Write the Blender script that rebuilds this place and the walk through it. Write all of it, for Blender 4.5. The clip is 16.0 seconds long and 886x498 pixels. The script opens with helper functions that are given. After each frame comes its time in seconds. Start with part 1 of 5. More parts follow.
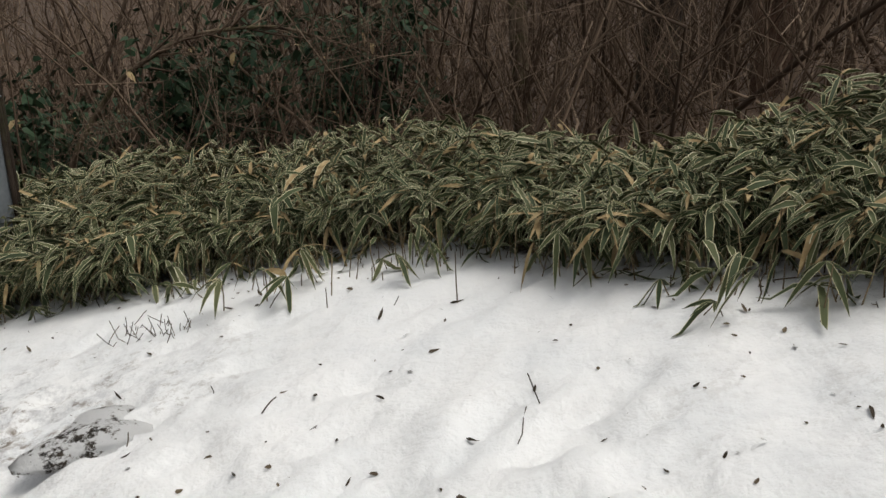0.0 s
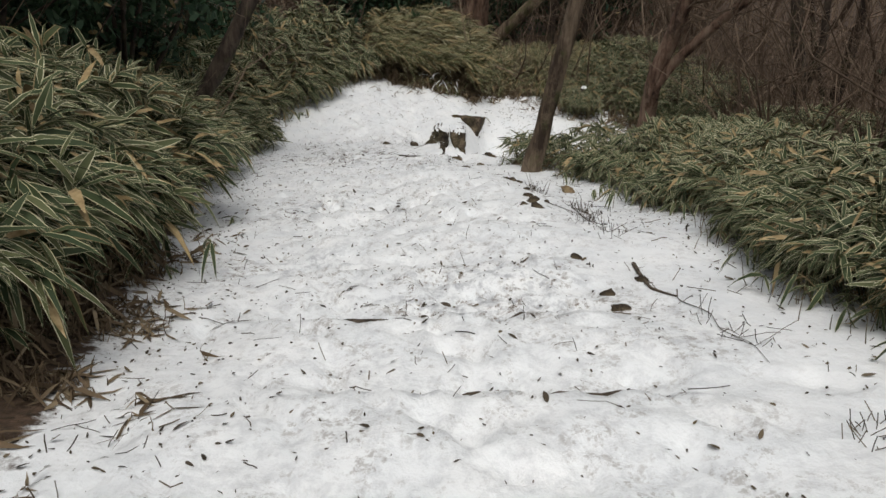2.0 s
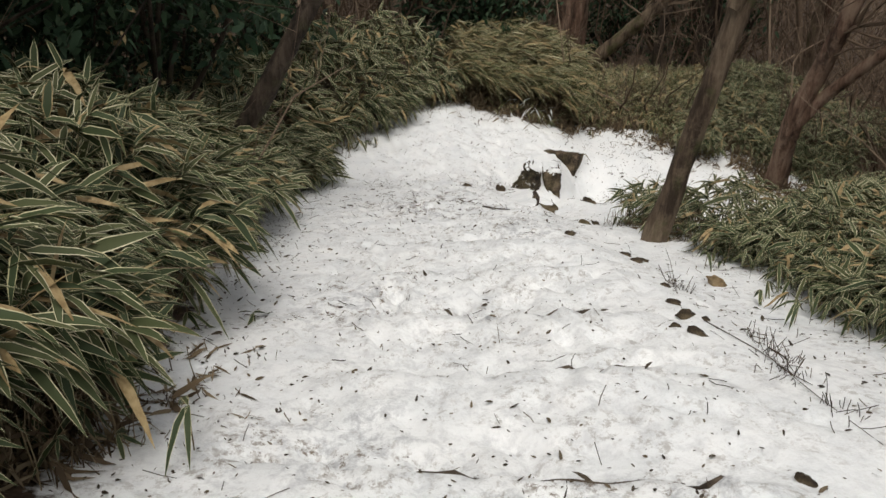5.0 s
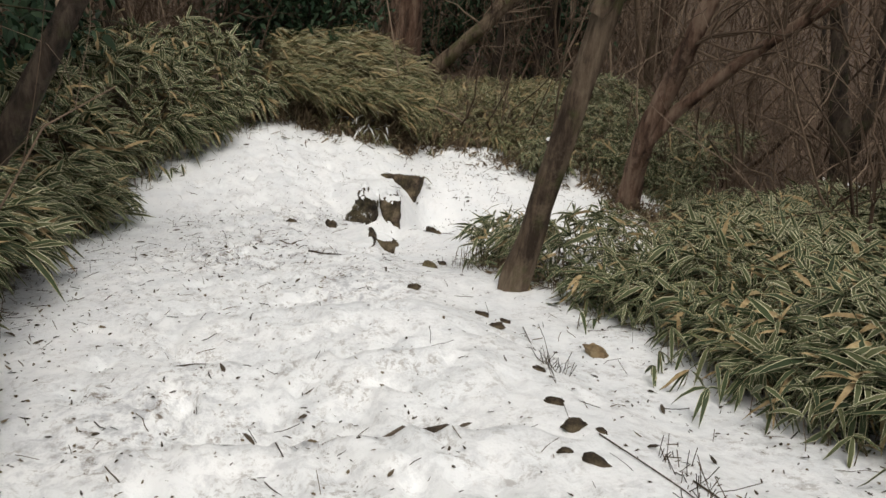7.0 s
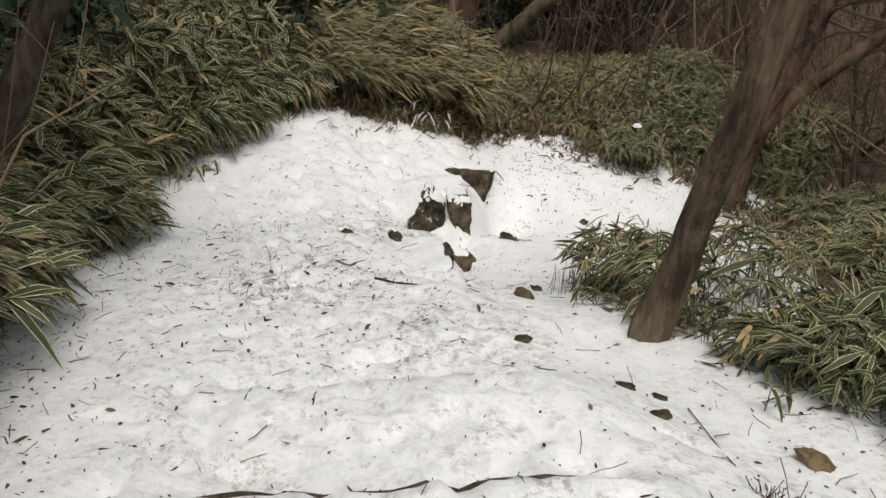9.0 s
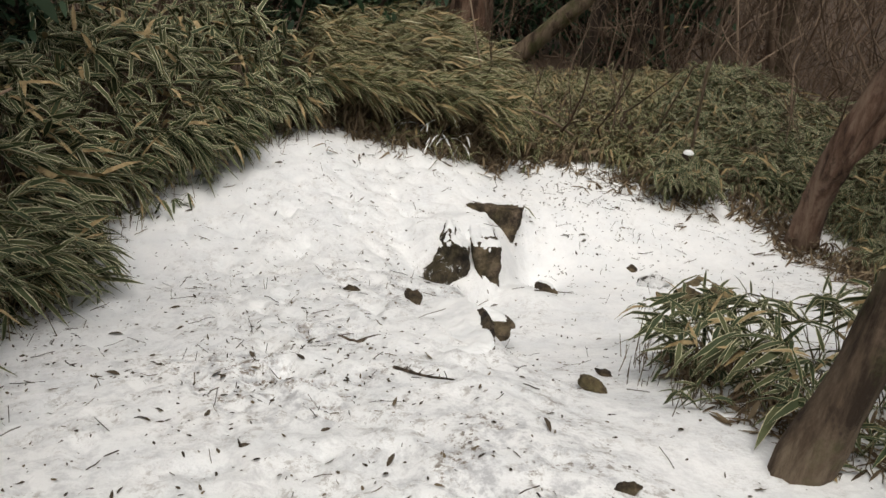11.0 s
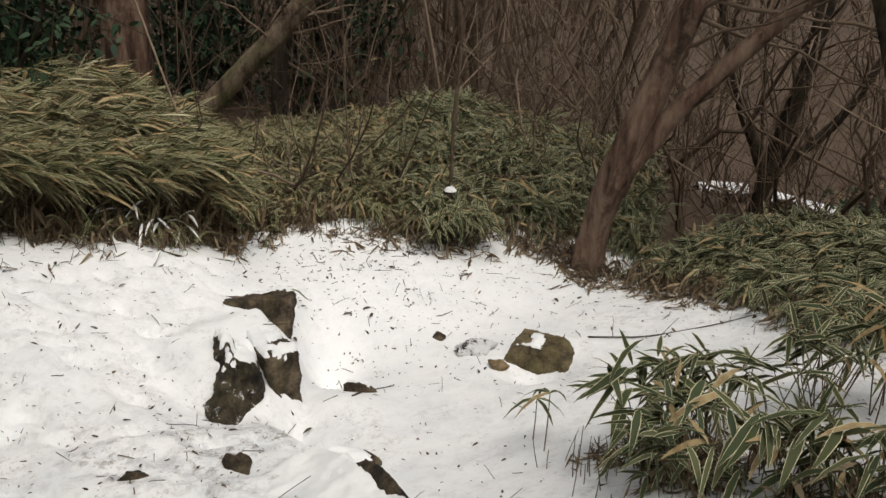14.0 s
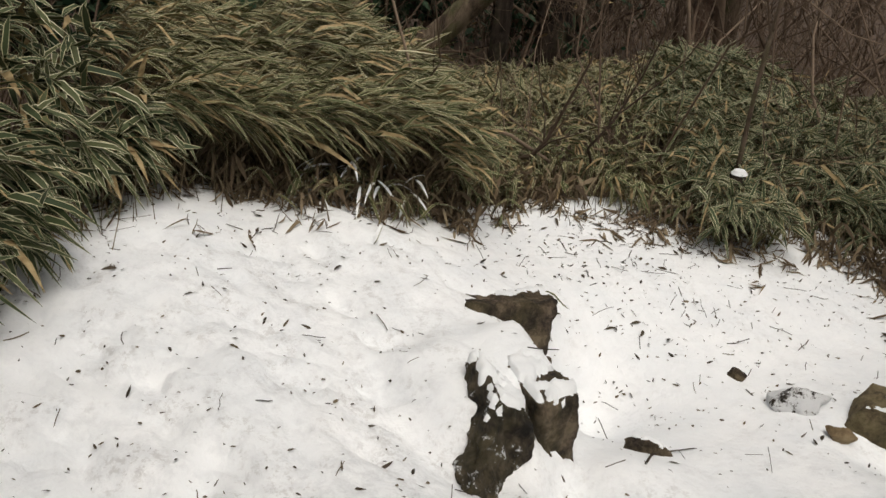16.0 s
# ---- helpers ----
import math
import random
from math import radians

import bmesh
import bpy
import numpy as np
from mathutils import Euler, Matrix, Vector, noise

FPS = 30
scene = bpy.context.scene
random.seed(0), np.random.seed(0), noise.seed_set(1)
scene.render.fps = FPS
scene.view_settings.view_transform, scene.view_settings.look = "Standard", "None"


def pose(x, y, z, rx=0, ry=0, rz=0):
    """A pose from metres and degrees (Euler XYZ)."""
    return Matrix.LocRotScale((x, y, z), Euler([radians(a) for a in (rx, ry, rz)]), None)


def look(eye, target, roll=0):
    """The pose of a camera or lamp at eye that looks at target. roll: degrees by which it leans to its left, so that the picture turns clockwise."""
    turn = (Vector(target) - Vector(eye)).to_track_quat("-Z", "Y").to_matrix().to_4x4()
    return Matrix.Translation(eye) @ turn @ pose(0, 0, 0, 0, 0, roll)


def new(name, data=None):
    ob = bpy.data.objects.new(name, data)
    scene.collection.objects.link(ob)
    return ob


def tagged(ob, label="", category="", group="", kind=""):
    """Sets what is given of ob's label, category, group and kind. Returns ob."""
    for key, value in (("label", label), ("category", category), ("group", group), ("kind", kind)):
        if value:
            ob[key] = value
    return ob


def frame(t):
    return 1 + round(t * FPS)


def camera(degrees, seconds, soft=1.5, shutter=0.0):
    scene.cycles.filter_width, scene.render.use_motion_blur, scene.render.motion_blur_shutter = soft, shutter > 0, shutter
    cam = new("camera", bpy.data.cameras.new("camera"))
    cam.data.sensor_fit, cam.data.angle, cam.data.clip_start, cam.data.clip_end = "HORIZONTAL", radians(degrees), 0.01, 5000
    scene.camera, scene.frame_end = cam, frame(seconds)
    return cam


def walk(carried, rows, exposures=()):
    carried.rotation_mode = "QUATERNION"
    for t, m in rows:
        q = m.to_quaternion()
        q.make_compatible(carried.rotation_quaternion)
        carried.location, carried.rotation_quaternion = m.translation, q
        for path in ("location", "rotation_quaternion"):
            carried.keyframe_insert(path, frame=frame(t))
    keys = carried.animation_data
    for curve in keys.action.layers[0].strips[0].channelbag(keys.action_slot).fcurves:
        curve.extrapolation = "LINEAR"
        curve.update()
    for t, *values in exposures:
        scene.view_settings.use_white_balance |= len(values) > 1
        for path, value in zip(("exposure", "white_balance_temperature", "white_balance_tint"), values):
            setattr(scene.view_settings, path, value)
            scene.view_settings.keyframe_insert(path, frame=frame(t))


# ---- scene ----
cam = camera(53.9, 16.0)
METRES, EYE, TILT, LEAN, TURN = 12.0, 1.5, -20.0, 0.0, 0.0
ROWS = [
    (0.0, 0.0, 0.0, 0.0, 0.0, 0.0, -0.0),
    (0.5, 0.0093, 0.0445, 0.0063, 18.94, -1.44, -7.93),
    (1.0, -0.007, 0.0829, 0.0162, 43.16, -9.52, -16.0),
    (1.5, -0.0345, 0.1073, 0.0253, 69.05, -20.0, -19.47),
    (2.0, -0.0681, 0.1266, 0.0314, 75.38, -22.76, -20.2),
    (2.5, -0.0999, 0.1378, 0.0368, 73.18, -20.82, -21.12),
    (3.0, -0.1287, 0.1482, 0.0345, 77.03, -23.09, -20.27),
    (3.5, -0.1577, 0.153, 0.0207, 80.98, -24.52, -21.49),
    (6.0, -0.2867, 0.1684, 0.0044, 80.51, -23.53, -20.78),
    (6.5, -0.3125, 0.183, 0.0001, 73.45, -15.66, -22.23),
    (7.0, -0.3413, 0.1977, -0.0036, 69.84, -19.4, -22.73),
    (7.5, -0.3732, 0.2018, -0.0121, 69.42, -19.46, -23.91),
    (8.0, -0.4023, 0.1993, -0.0194, 64.92, -18.79, -20.6),
    (8.5, -0.4334, 0.2055, -0.0254, 71.75, -21.9, -21.86),
    (11.0, -0.5793, 0.2405, -0.059, 71.4, -20.51, -22.42),
    (11.5, -0.6149, 0.2465, -0.0713, 71.69, -18.97, -24.05),
    (12.0, -0.6422, 0.2417, -0.0758, 67.98, -14.73, -25.79),
    (12.5, -0.6631, 0.2342, -0.083, 56.46, -11.27, -22.34),
    (13.0, -0.688, 0.2402, -0.0947, 53.79, -11.39, -20.78),
    (13.5, -0.7065, 0.2421, -0.0966, 45.41, -8.95, -18.97),
    (14.0, -0.7212, 0.2461, -0.0996, 44.87, -8.14, -16.64),
    (14.5, -0.7453, 0.2564, -0.1136, 48.28, -5.9, -16.99),
    (15.0, -0.7841, 0.2686, -0.1212, 55.85, -8.56, -17.87),
    (15.5, -0.8207, 0.2762, -0.1218, 56.04, -11.84, -20.17),
    (16.0, -0.8489, 0.2815, -0.1226, 55.78, -14.51, -20.16),
]
walk(cam, [(t, pose(0, 0, EYE, TILT, LEAN, TURN) @ pose(METRES * x, METRES * y, METRES * z, 90 + pitch, roll, yaw)) for t, x, y, z, yaw, pitch, roll in ROWS], exposures=[(0, -0.06, 6650, 9), (1.0, 0.0, 6600, 9), (1.7, -0.17, 6450, 9), (2.4, -0.04, 6550, 9), (3.5, 0.0, 6650, 9), (7, 0.06, 6700, 9), (12.5, 0.12, 6800, 10), (16, 0.02, 6800, 10)])

# ---- daylight: overcast ----
world = bpy.data.worlds.new("overcast_sky")
scene.world = world
world.use_nodes = True
wn = world.node_tree.nodes
sky = wn.new("ShaderNodeTexSky")
sky.sky_type = "NISHITA"
sky.sun_disc = False
sky.sun_elevation, sky.sun_rotation = radians(67), radians(100)
sky.dust_density, sky.air_density = 4.0, 1.0
hsv = wn.new("ShaderNodeHueSaturation")
hsv.inputs["Saturation"].default_value = 0.12
world.node_tree.links.new(sky.outputs[0], hsv.inputs["Color"])
world.node_tree.links.new(hsv.outputs[0], wn["Background"].inputs[0])
wn["Background"].inputs[1].default_value = 0.12
sun_data = bpy.data.lights.new("sun", "SUN")
sun_data.energy, sun_data.angle, sun_data.color = 1.4, radians(36), (1.0, 0.95, 0.87)
sun = new("sun", sun_data)
sun.matrix_world = look((3.3, -0.6, 8), (0, 0, 0))


# ---- materials ----
class Nodes:
    """Small wrapper for building a node material."""

    def __init__(self, name, rough=0.8, spec=0.3):
        self.m = bpy.data.materials.new(name)
        self.m.use_nodes = True
        self.t = self.m.node_tree
        self.b = self.t.nodes["Principled BSDF"]
        self.b.inputs["Roughness"].default_value = rough
        self.b.inputs["Specular IOR Level"].default_value = spec
        self.co = self.t.nodes.new("ShaderNodeTexCoord").outputs["Object"]

    def n(self, kind, **inputs):
        node = self.t.nodes.new(kind)
        for key, value in inputs.items():
            self.put(node.inputs[key.replace("_", " ")], value)
        return node

    def put(self, socket, value):
        if isinstance(value, bpy.types.NodeSocket):
            self.t.links.new(value, socket)
        else:
            socket.default_value = value

    def noise(self, scale, detail=4.0, rough=0.6, stretch=None, co=None):
        co = co or self.co
        if stretch:
            mp = self.n("ShaderNodeMapping", Vector=co)
            mp.inputs["Scale"].default_value = stretch
            co = mp.outputs[0]
        return self.n("ShaderNodeTexNoise", Vector=co, Scale=scale, Detail=detail, Roughness=rough).outputs["Fac"]

    def ramp(self, fac, stops):
        node = self.n("ShaderNodeValToRGB", Fac=fac)
        e = node.color_ramp.elements
        while len(e) < len(stops):
            e.new(0.5)
        for el, (p, c) in zip(e, stops):
            el.position, el.color = p, (*c, 1)
        return node.outputs[0]

    def mix(self, fac, a, b, how="MIX"):
        node = self.t.nodes.new("ShaderNodeMix")
        node.data_type, node.blend_type = "RGBA", how
        self.put(node.inputs[0], fac)
        self.put(node.inputs[6], (*a, 1) if isinstance(a, tuple) else a)
        self.put(node.inputs[7], (*b, 1) if isinstance(b, tuple) else b)
        return node.outputs[2]

    def math(self, how, a, b):
        node = self.t.nodes.new("ShaderNodeMath")
        node.operation = how
        self.put(node.inputs[0], a)
        self.put(node.inputs[1], b)
        return node.outputs[0]

    def base(self, colour):
        self.put(self.b.inputs["Base Color"], colour)
        return self

    def bump(self, height, strength=0.5, far=0.01):
        node = self.n("ShaderNodeBump", Height=height, Strength=strength, Distance=far)
        self.t.links.new(node.outputs[0], self.b.inputs["Normal"])
        return self

    def island(self):
        return self.n("ShaderNodeNewGeometry").outputs["Random Per Island"]

    def each(self):
        return self.n("ShaderNodeObjectInfo").outputs["Random"]

    def attr(self, name):
        node = self.t.nodes.new("ShaderNodeAttribute")
        node.attribute_name = name
        return node.outputs["Fac"]


def snow_ground_material():
    k = Nodes("snow_and_litter", 0.75, 0.3)
    snow = k.ramp(k.noise(3.0), [(0.3, (0.76, 0.78, 0.80)), (0.7, (0.85, 0.855, 0.86))])
    dirt = k.ramp(k.noise(20.0, 7.0, 0.8), [(0.51, (0, 0, 0)), (0.58, (1, 1, 1))])
    clump = k.ramp(k.noise(4.5, 5.0, 0.65), [(0.46, (0, 0, 0)), (0.58, (1, 1, 1))])
    packed = k.ramp(k.noise(11.0, 7.0, 0.75), [(0.47, (0, 0, 0)), (0.62, (0.85, 0.85, 0.85))])
    snow = k.mix(k.math("MULTIPLY", packed, k.attr("trodden")), snow, (0.44, 0.45, 0.475))
    dirt = k.math("MULTIPLY", k.math("MULTIPLY", dirt, clump), k.attr("trodden"))
    snow = k.mix(dirt, snow, (0.20, 0.165, 0.135))
    litter = k.ramp(k.noise(22.0, 6.0, 0.7), [(0.3, (0.03, 0.022, 0.016)), (0.55, (0.085, 0.055, 0.036)), (0.8, (0.17, 0.115, 0.075))])
    edge = k.math("ADD", k.math("MULTIPLY", k.attr("litter"), 1.7), k.math("MULTIPLY", k.noise(5.0, 7.0, 0.7), 1.0))
    cover = k.ramp(edge, [(0.88, (0, 0, 0)), (1.0, (1, 1, 1))])
    k.base(k.mix(cover, snow, litter))
    k.bump(k.math("ADD", k.noise(9.0, 5.0, 0.6), k.math("MULTIPLY", k.noise(45.0, 4.0), 0.18)), 0.55, 0.035)
    return k.m


def snow_cap_material():
    k = Nodes("snow_cap", 0.75, 0.3)
    k.base(k.ramp(k.noise(6.0), [(0.3, (0.70, 0.72, 0.74)), (0.7, (0.84, 0.845, 0.85))]))
    k.bump(k.noise(30.0), 0.4, 0.01)
    return k.m


def leaf_material(name, greens, straw, share, rough=0.6, piece=False):
    k = Nodes(name, rough, 0.18)
    r = k.each() if piece else k.island()
    green = k.ramp(r, [(0.0, greens[0]), (0.5, greens[1]), (1.0, greens[2])])
    r2 = k.n("ShaderNodeTexWhiteNoise")
    r2.noise_dimensions = "1D"
    k.put(r2.inputs["W"], r)
    old = k.ramp(r2.outputs["Value"], [(1.0 - share - 0.001, (0, 0, 0)), (1.0 - share, (1, 1, 1))])
    tan = k.ramp(k.noise(25.0), [(0.35, straw[0]), (0.65, straw[1])])
    vein = k.noise(14.0, 5.0, 0.6)
    green = k.mix(k.math("MULTIPLY", vein, 0.5), green, tuple(c * 0.55 for c in greens[1]))
    k.base(k.mix(old, green, tan))
    k.bump(k.noise(120.0, 2.0), 0.15, 0.002)
    k.b.inputs["Transmission Weight"].default_value = 0.0
    return k.m


def bark_material(name, dark, mid, light, scale=9.0, moss=0.0):
    k = Nodes(name, 0.9, 0.2)
    grain = k.noise(scale, 8.0, 0.7, (1, 1, 0.18))
    c = k.ramp(grain, [(0.38, dark), (0.50, mid), (0.64, light)])
    patch = k.ramp(k.noise(3.2, 7.0, 0.7), [(0.5, (0, 0, 0)), (0.60, (1, 1, 1))])
    c = k.mix(k.math("MULTIPLY", patch, 0.55), c, light)
    scar = k.ramp(k.noise(6.0, 6.0, 0.7, (1, 1, 0.45)), [(0.56, (0, 0, 0)), (0.62, (1, 1, 1))])
    c = k.mix(k.math("MULTIPLY", scar, 0.6), c, dark)
    if moss:
        m = k.ramp(k.noise(3.5, 6.0), [(0.52, (0, 0, 0)), (0.62, (1, 1, 1))])
        c = k.mix(k.math("MULTIPLY", m, moss), c, (0.075, 0.085, 0.03))
    k.base(c)
    k.bump(k.math("ADD", k.noise(scale * 3, 8.0, 0.7, (1, 1, 0.22)), k.noise(scale, 6.0, 0.7, (1, 1, 0.3))), 1.0, 0.02)
    return k.m


def twig_material(name, a, b, c):
    k = Nodes(name, 0.9, 0.2)
    col = k.ramp(k.island(), [(0.0, a), (0.55, b), (1.0, c)])
    k.base(k.mix(k.math("MULTIPLY", k.noise(12.0), 0.6), col, a))
    return k.m


def stone_material(name, dark, mid, light, moss=0.0, dust=0.0):
    k = Nodes(name, 0.85, 0.3)
    c = k.ramp(k.noise(9.0, 9.0, 0.75), [(0.40, dark), (0.50, mid), (0.63, light)])
    if moss:
        m = k.ramp(k.noise(5.0, 7.0), [(0.42, (0, 0, 0)), (0.6, (1, 1, 1))])
        c = k.mix(k.math("MULTIPLY", m, moss), c, (0.10, 0.088, 0.03))
    if dust:
        d = k.ramp(k.noise(11.0, 8.0, 0.75), [(0.62 - 0.24 * dust, (0, 0, 0)), (0.67 - 0.24 * dust, (1, 1, 1))])
        c = k.mix(d, c, (0.84, 0.85, 0.86))
    k.base(c)
    k.bump(k.noise(26.0, 9.0, 0.75), 1.0, 0.035)
    return k.m


def steel_material():
    k = Nodes("galvanised_steel", 0.5, 0.5)
    k.b.inputs["Metallic"].default_value = 0.35
    k.base(k.ramp(k.noise(14.0, 6.0), [(0.3, (0.17, 0.19, 0.21)), (0.7, (0.27, 0.30, 0.33))]))
    k.bump(k.noise(50.0), 0.1, 0.002)
    return k.m


SNOW = snow_ground_material()
CAP = snow_cap_material()
GREENS = ((0.028, 0.044, 0.020), (0.056, 0.074, 0.032), (0.110, 0.118, 0.054))
DULL = ((0.048, 0.064, 0.024), (0.095, 0.100, 0.040), (0.185, 0.160, 0.075))
STRAW = ((0.22, 0.155, 0.075), (0.40, 0.305, 0.165))
LEAF = leaf_material("bamboo_leaf", GREENS, STRAW, 0.08)
LEAF_OLD = leaf_material("weathered_bamboo_leaf", DULL, STRAW, 0.14)
LEAF_PIECE = leaf_material("single_bamboo_leaf", GREENS, STRAW, 0.07, piece=True)
MARGIN = leaf_material("leaf_margin", ((0.42, 0.38, 0.21), (0.62, 0.57, 0.37), (0.76, 0.72, 0.54)), STRAW, 0.15)
STEM = twig_material("bamboo_stem", (0.07, 0.055, 0.03), (0.15, 0.11, 0.065), (0.28, 0.22, 0.13))
TWIG = twig_material("bare_twig", (0.055, 0.038, 0.027), (0.148, 0.103, 0.072), (0.32, 0.24, 0.175))
DRY = twig_material("dry_growth", (0.060, 0.042, 0.027), (0.165, 0.118, 0.072), (0.34, 0.27, 0.175))
LITTER = twig_material("fallen_leaf", (0.030, 0.024, 0.018), (0.080, 0.062, 0.044), (0.20, 0.155, 0.10))
EVERGREEN = leaf_material("evergreen_leaf", ((0.013, 0.033, 0.017), (0.028, 0.057, 0.028), (0.055, 0.088, 0.047)), STRAW, 0.02)
BARK = bark_material("grey_brown_bark", (0.035, 0.024, 0.017), (0.105, 0.075, 0.052), (0.20, 0.155, 0.11), 9.0, 0.5)
BARK_RED = bark_material("reddish_bark", (0.034, 0.021, 0.015), (0.125, 0.074, 0.052), (0.24, 0.17, 0.125), 7.0)
BARK_DARK = bark_material("dark_bark", (0.014, 0.011, 0.009), (0.04, 0.029, 0.022), (0.085, 0.066, 0.05), 8.0, 0.3)
CUT = bark_material("sawn_wood", (0.28, 0.19, 0.10), (0.42, 0.30, 0.17), (0.52, 0.40, 0.25), 20.0)
LOG = bark_material("weathered_log", (0.03, 0.024, 0.018), (0.085, 0.065, 0.048), (0.16, 0.125, 0.095), 16.0)
ROCK = stone_material("dark_rock", (0.018, 0.013, 0.010), (0.075, 0.054, 0.037), (0.22, 0.165, 0.115), 0.35)
DUSTED = stone_material("rock_dusted_with_snow", (0.02, 0.016, 0.012), (0.062, 0.048, 0.036), (0.16, 0.13, 0.10), 0.15, 0.75)
SHAGGY = stone_material("dark_rock_with_root_mat", (0.012, 0.010, 0.008), (0.050, 0.038, 0.026), (0.14, 0.11, 0.075), 0.3, 0.12)
MOSSY = stone_material("mossy_rock", (0.06, 0.046, 0.028), (0.15, 0.115, 0.064), (0.27, 0.215, 0.125), 0.5)
TAN = stone_material("tan_stone", (0.16, 0.11, 0.06), (0.28, 0.20, 0.11), (0.38, 0.29, 0.17))
STEEL = steel_material()


# ---- the lie of the land ----
def smooth(a, b, x):
    t = np.clip((x - a) / (b - a), 0, 1)
    return t * t * (3 - 2 * t)


def side_right(x):
    """Where the path's snow ends on the side of the valley, by x."""
    return np.interp(x, [-30, -14.5, -14.1, -13.5, -13.1, -12.5, -11.2, -10.7, -9.9, -8.6, -7.7, -6.0, -3.7, -1.5, 0.0, 0.9, 2.0, 4.0],
                    [2.0, 4.2, 5.8, 6.5, 6.8, 7.6, 7.6, 7.0, 6.2, 5.3, 5.0, 4.7, 4.2, 4.0, 3.3, 2.3, 2.0, 2.0])


def side_left(x):
    return np.interp(x, [-30, -14.4, -14.2, -13.4, -12.4, -11.3, -9.4, -7.9, -5.6, -4.4, -3.2, -2.0, 0.0, 4.0],
                    [2.0, 3.6, 3.1, 2.3, 1.85, 1.6, 1.4, 1.3, 1.1, 1.05, 0.9, 0.2, -1.5, -3.0])


def rise(x, y):
    """Height of the ground: a slope with steps, a terrace, a hollow beyond the rocks, woods around."""
    x, y = np.asarray(x, float), np.asarray(y, float)
    slope = 0.30 + 0.27 * np.clip(x, -60, 12)
    terrace = -3.0 - 0.08 * (np.maximum(x, -15) + 12.2) - 0.25 * smooth(4.55, 5.7, y)
    z = 0.5 * (slope + terrace + np.sqrt((slope - terrace) ** 2 + 0.005))
    edge = np.interp(x, [-14.5, -13.0, -12.2, -11.9, -11.1, -10.3, -9.3], [6.2, 5.22, 4.52, 4.24, 4.12, 4.0, 4.35])
    z = z - 0.32 * smooth(-13.4, -12.1, x) * smooth(-0.05, 0.22, y - edge) * smooth(-9.2, -11.3, x)
    z = z - 0.1 * smooth(3.6, 4.2, y) * smooth(-5, -7, x)
    z = z - 0.09 * np.clip(y - (7.6 + 0.0 * x), 0, 25) * smooth(-17.0, -9.0, x) - 0.25 * smooth(5.2, 8.0, y) * smooth(-8, -4, x)
    z = z - 0.05 * np.clip(y - 8.2, 0, 6) ** 2 * smooth(-18.0, -14.5, x) * smooth(-7.0, -9.5, x)
    z = z - 0.34 * np.exp(-((x + 12.74) ** 2 + (y - 5.28) ** 2) / 0.09)
    z = z - 0.175 * np.exp(-(((x + 12.14) * 0.67 + (y - 4.32) * 0.74) ** 2 / 0.09 + ((x + 12.14) * 0.74 - (y - 4.32) * 0.67) ** 2 / 0.06))
    z = z + 0.09 * np.exp(-((x + 12.1) ** 2 + (y - 4.86) ** 2) / 0.05)
    z = z - 0.8 * smooth(-8.5, -3.5, x) * smooth(0.45, 2.2, y - side_right(x))
    z = z + 0.32 * smooth(-0.1, 1.3, side_left(x) - y) * smooth(-1.0, -3.0, x) * smooth(-15.5, -12.5, x)
    z = z + 0.07 * smooth(-4.2, -5.0, x) * smooth(-8.7, -8.1, x) * smooth(2.5, 3.1, y) * smooth(4.3, 3.8, y)
    plate = -2.97 + 0.01 * smooth(-12.3, -12.8, x)
    shelf = smooth(0.02, -0.09, x + 12.21 + 0.25 * (y - 4.1)) * smooth(0.06, -0.05, y - 4.74 - 0.2 * (-12.3 - x)) * smooth(4.0, 4.3, y) * smooth(-13.0, -12.75, x)
    z = z + shelf * np.maximum(plate - z, 0)
    z = z - 0.15 * np.exp(-((x + 11.56) ** 2 + (y - 5.98) ** 2) / 0.05)
    z = z - 0.12 * np.clip(-15.6 - x, 0, 18)
    far = np.maximum(np.hypot(x + 6, y - 3) - 34, 0)
    return z + 0.10 * np.minimum(far, 220)


def lattice(ix, iy, seed):
    n = (ix.astype(np.int64) * 374761393 + iy.astype(np.int64) * 668265263 + seed * 974711) & 0x7FFFFFFF
    n = ((n ^ (n >> 13)) * 1274126177) & 0x7FFFFFFF
    return ((n ^ (n >> 16)) & 0xFFFF) / 65535.0


def ripple(x, y, size, seed=1):
    """Smooth value noise from -1 to 1."""
    x, y = np.asarray(x, float) / size, np.asarray(y, float) / size
    ix, iy = np.floor(x), np.floor(y)
    u, v = x - ix, y - iy
    u, v = u * u * (3 - 2 * u), v * v * (3 - 2 * v)
    a, b = lattice(ix, iy, seed), lattice(ix + 1, iy, seed)
    c, d = lattice(ix, iy + 1, seed), lattice(ix + 1, iy + 1, seed)
    return 2 * (a * (1 - u) * (1 - v) + b * u * (1 - v) + c * (1 - u) * v + d * u * v) - 1


STEPS = [(-2.15, 1.55, 2.75), (-3.20, 1.75, 2.95), (-4.13, 1.65, 3.00), (-5.03, 1.75, 3.10), (-5.97, 2.00, 3.25), (-6.85, 2.10, 3.35), (-7.76, 2.20, 3.50), (-8.70, 2.50, 3.60)]
SKEW = 0.32


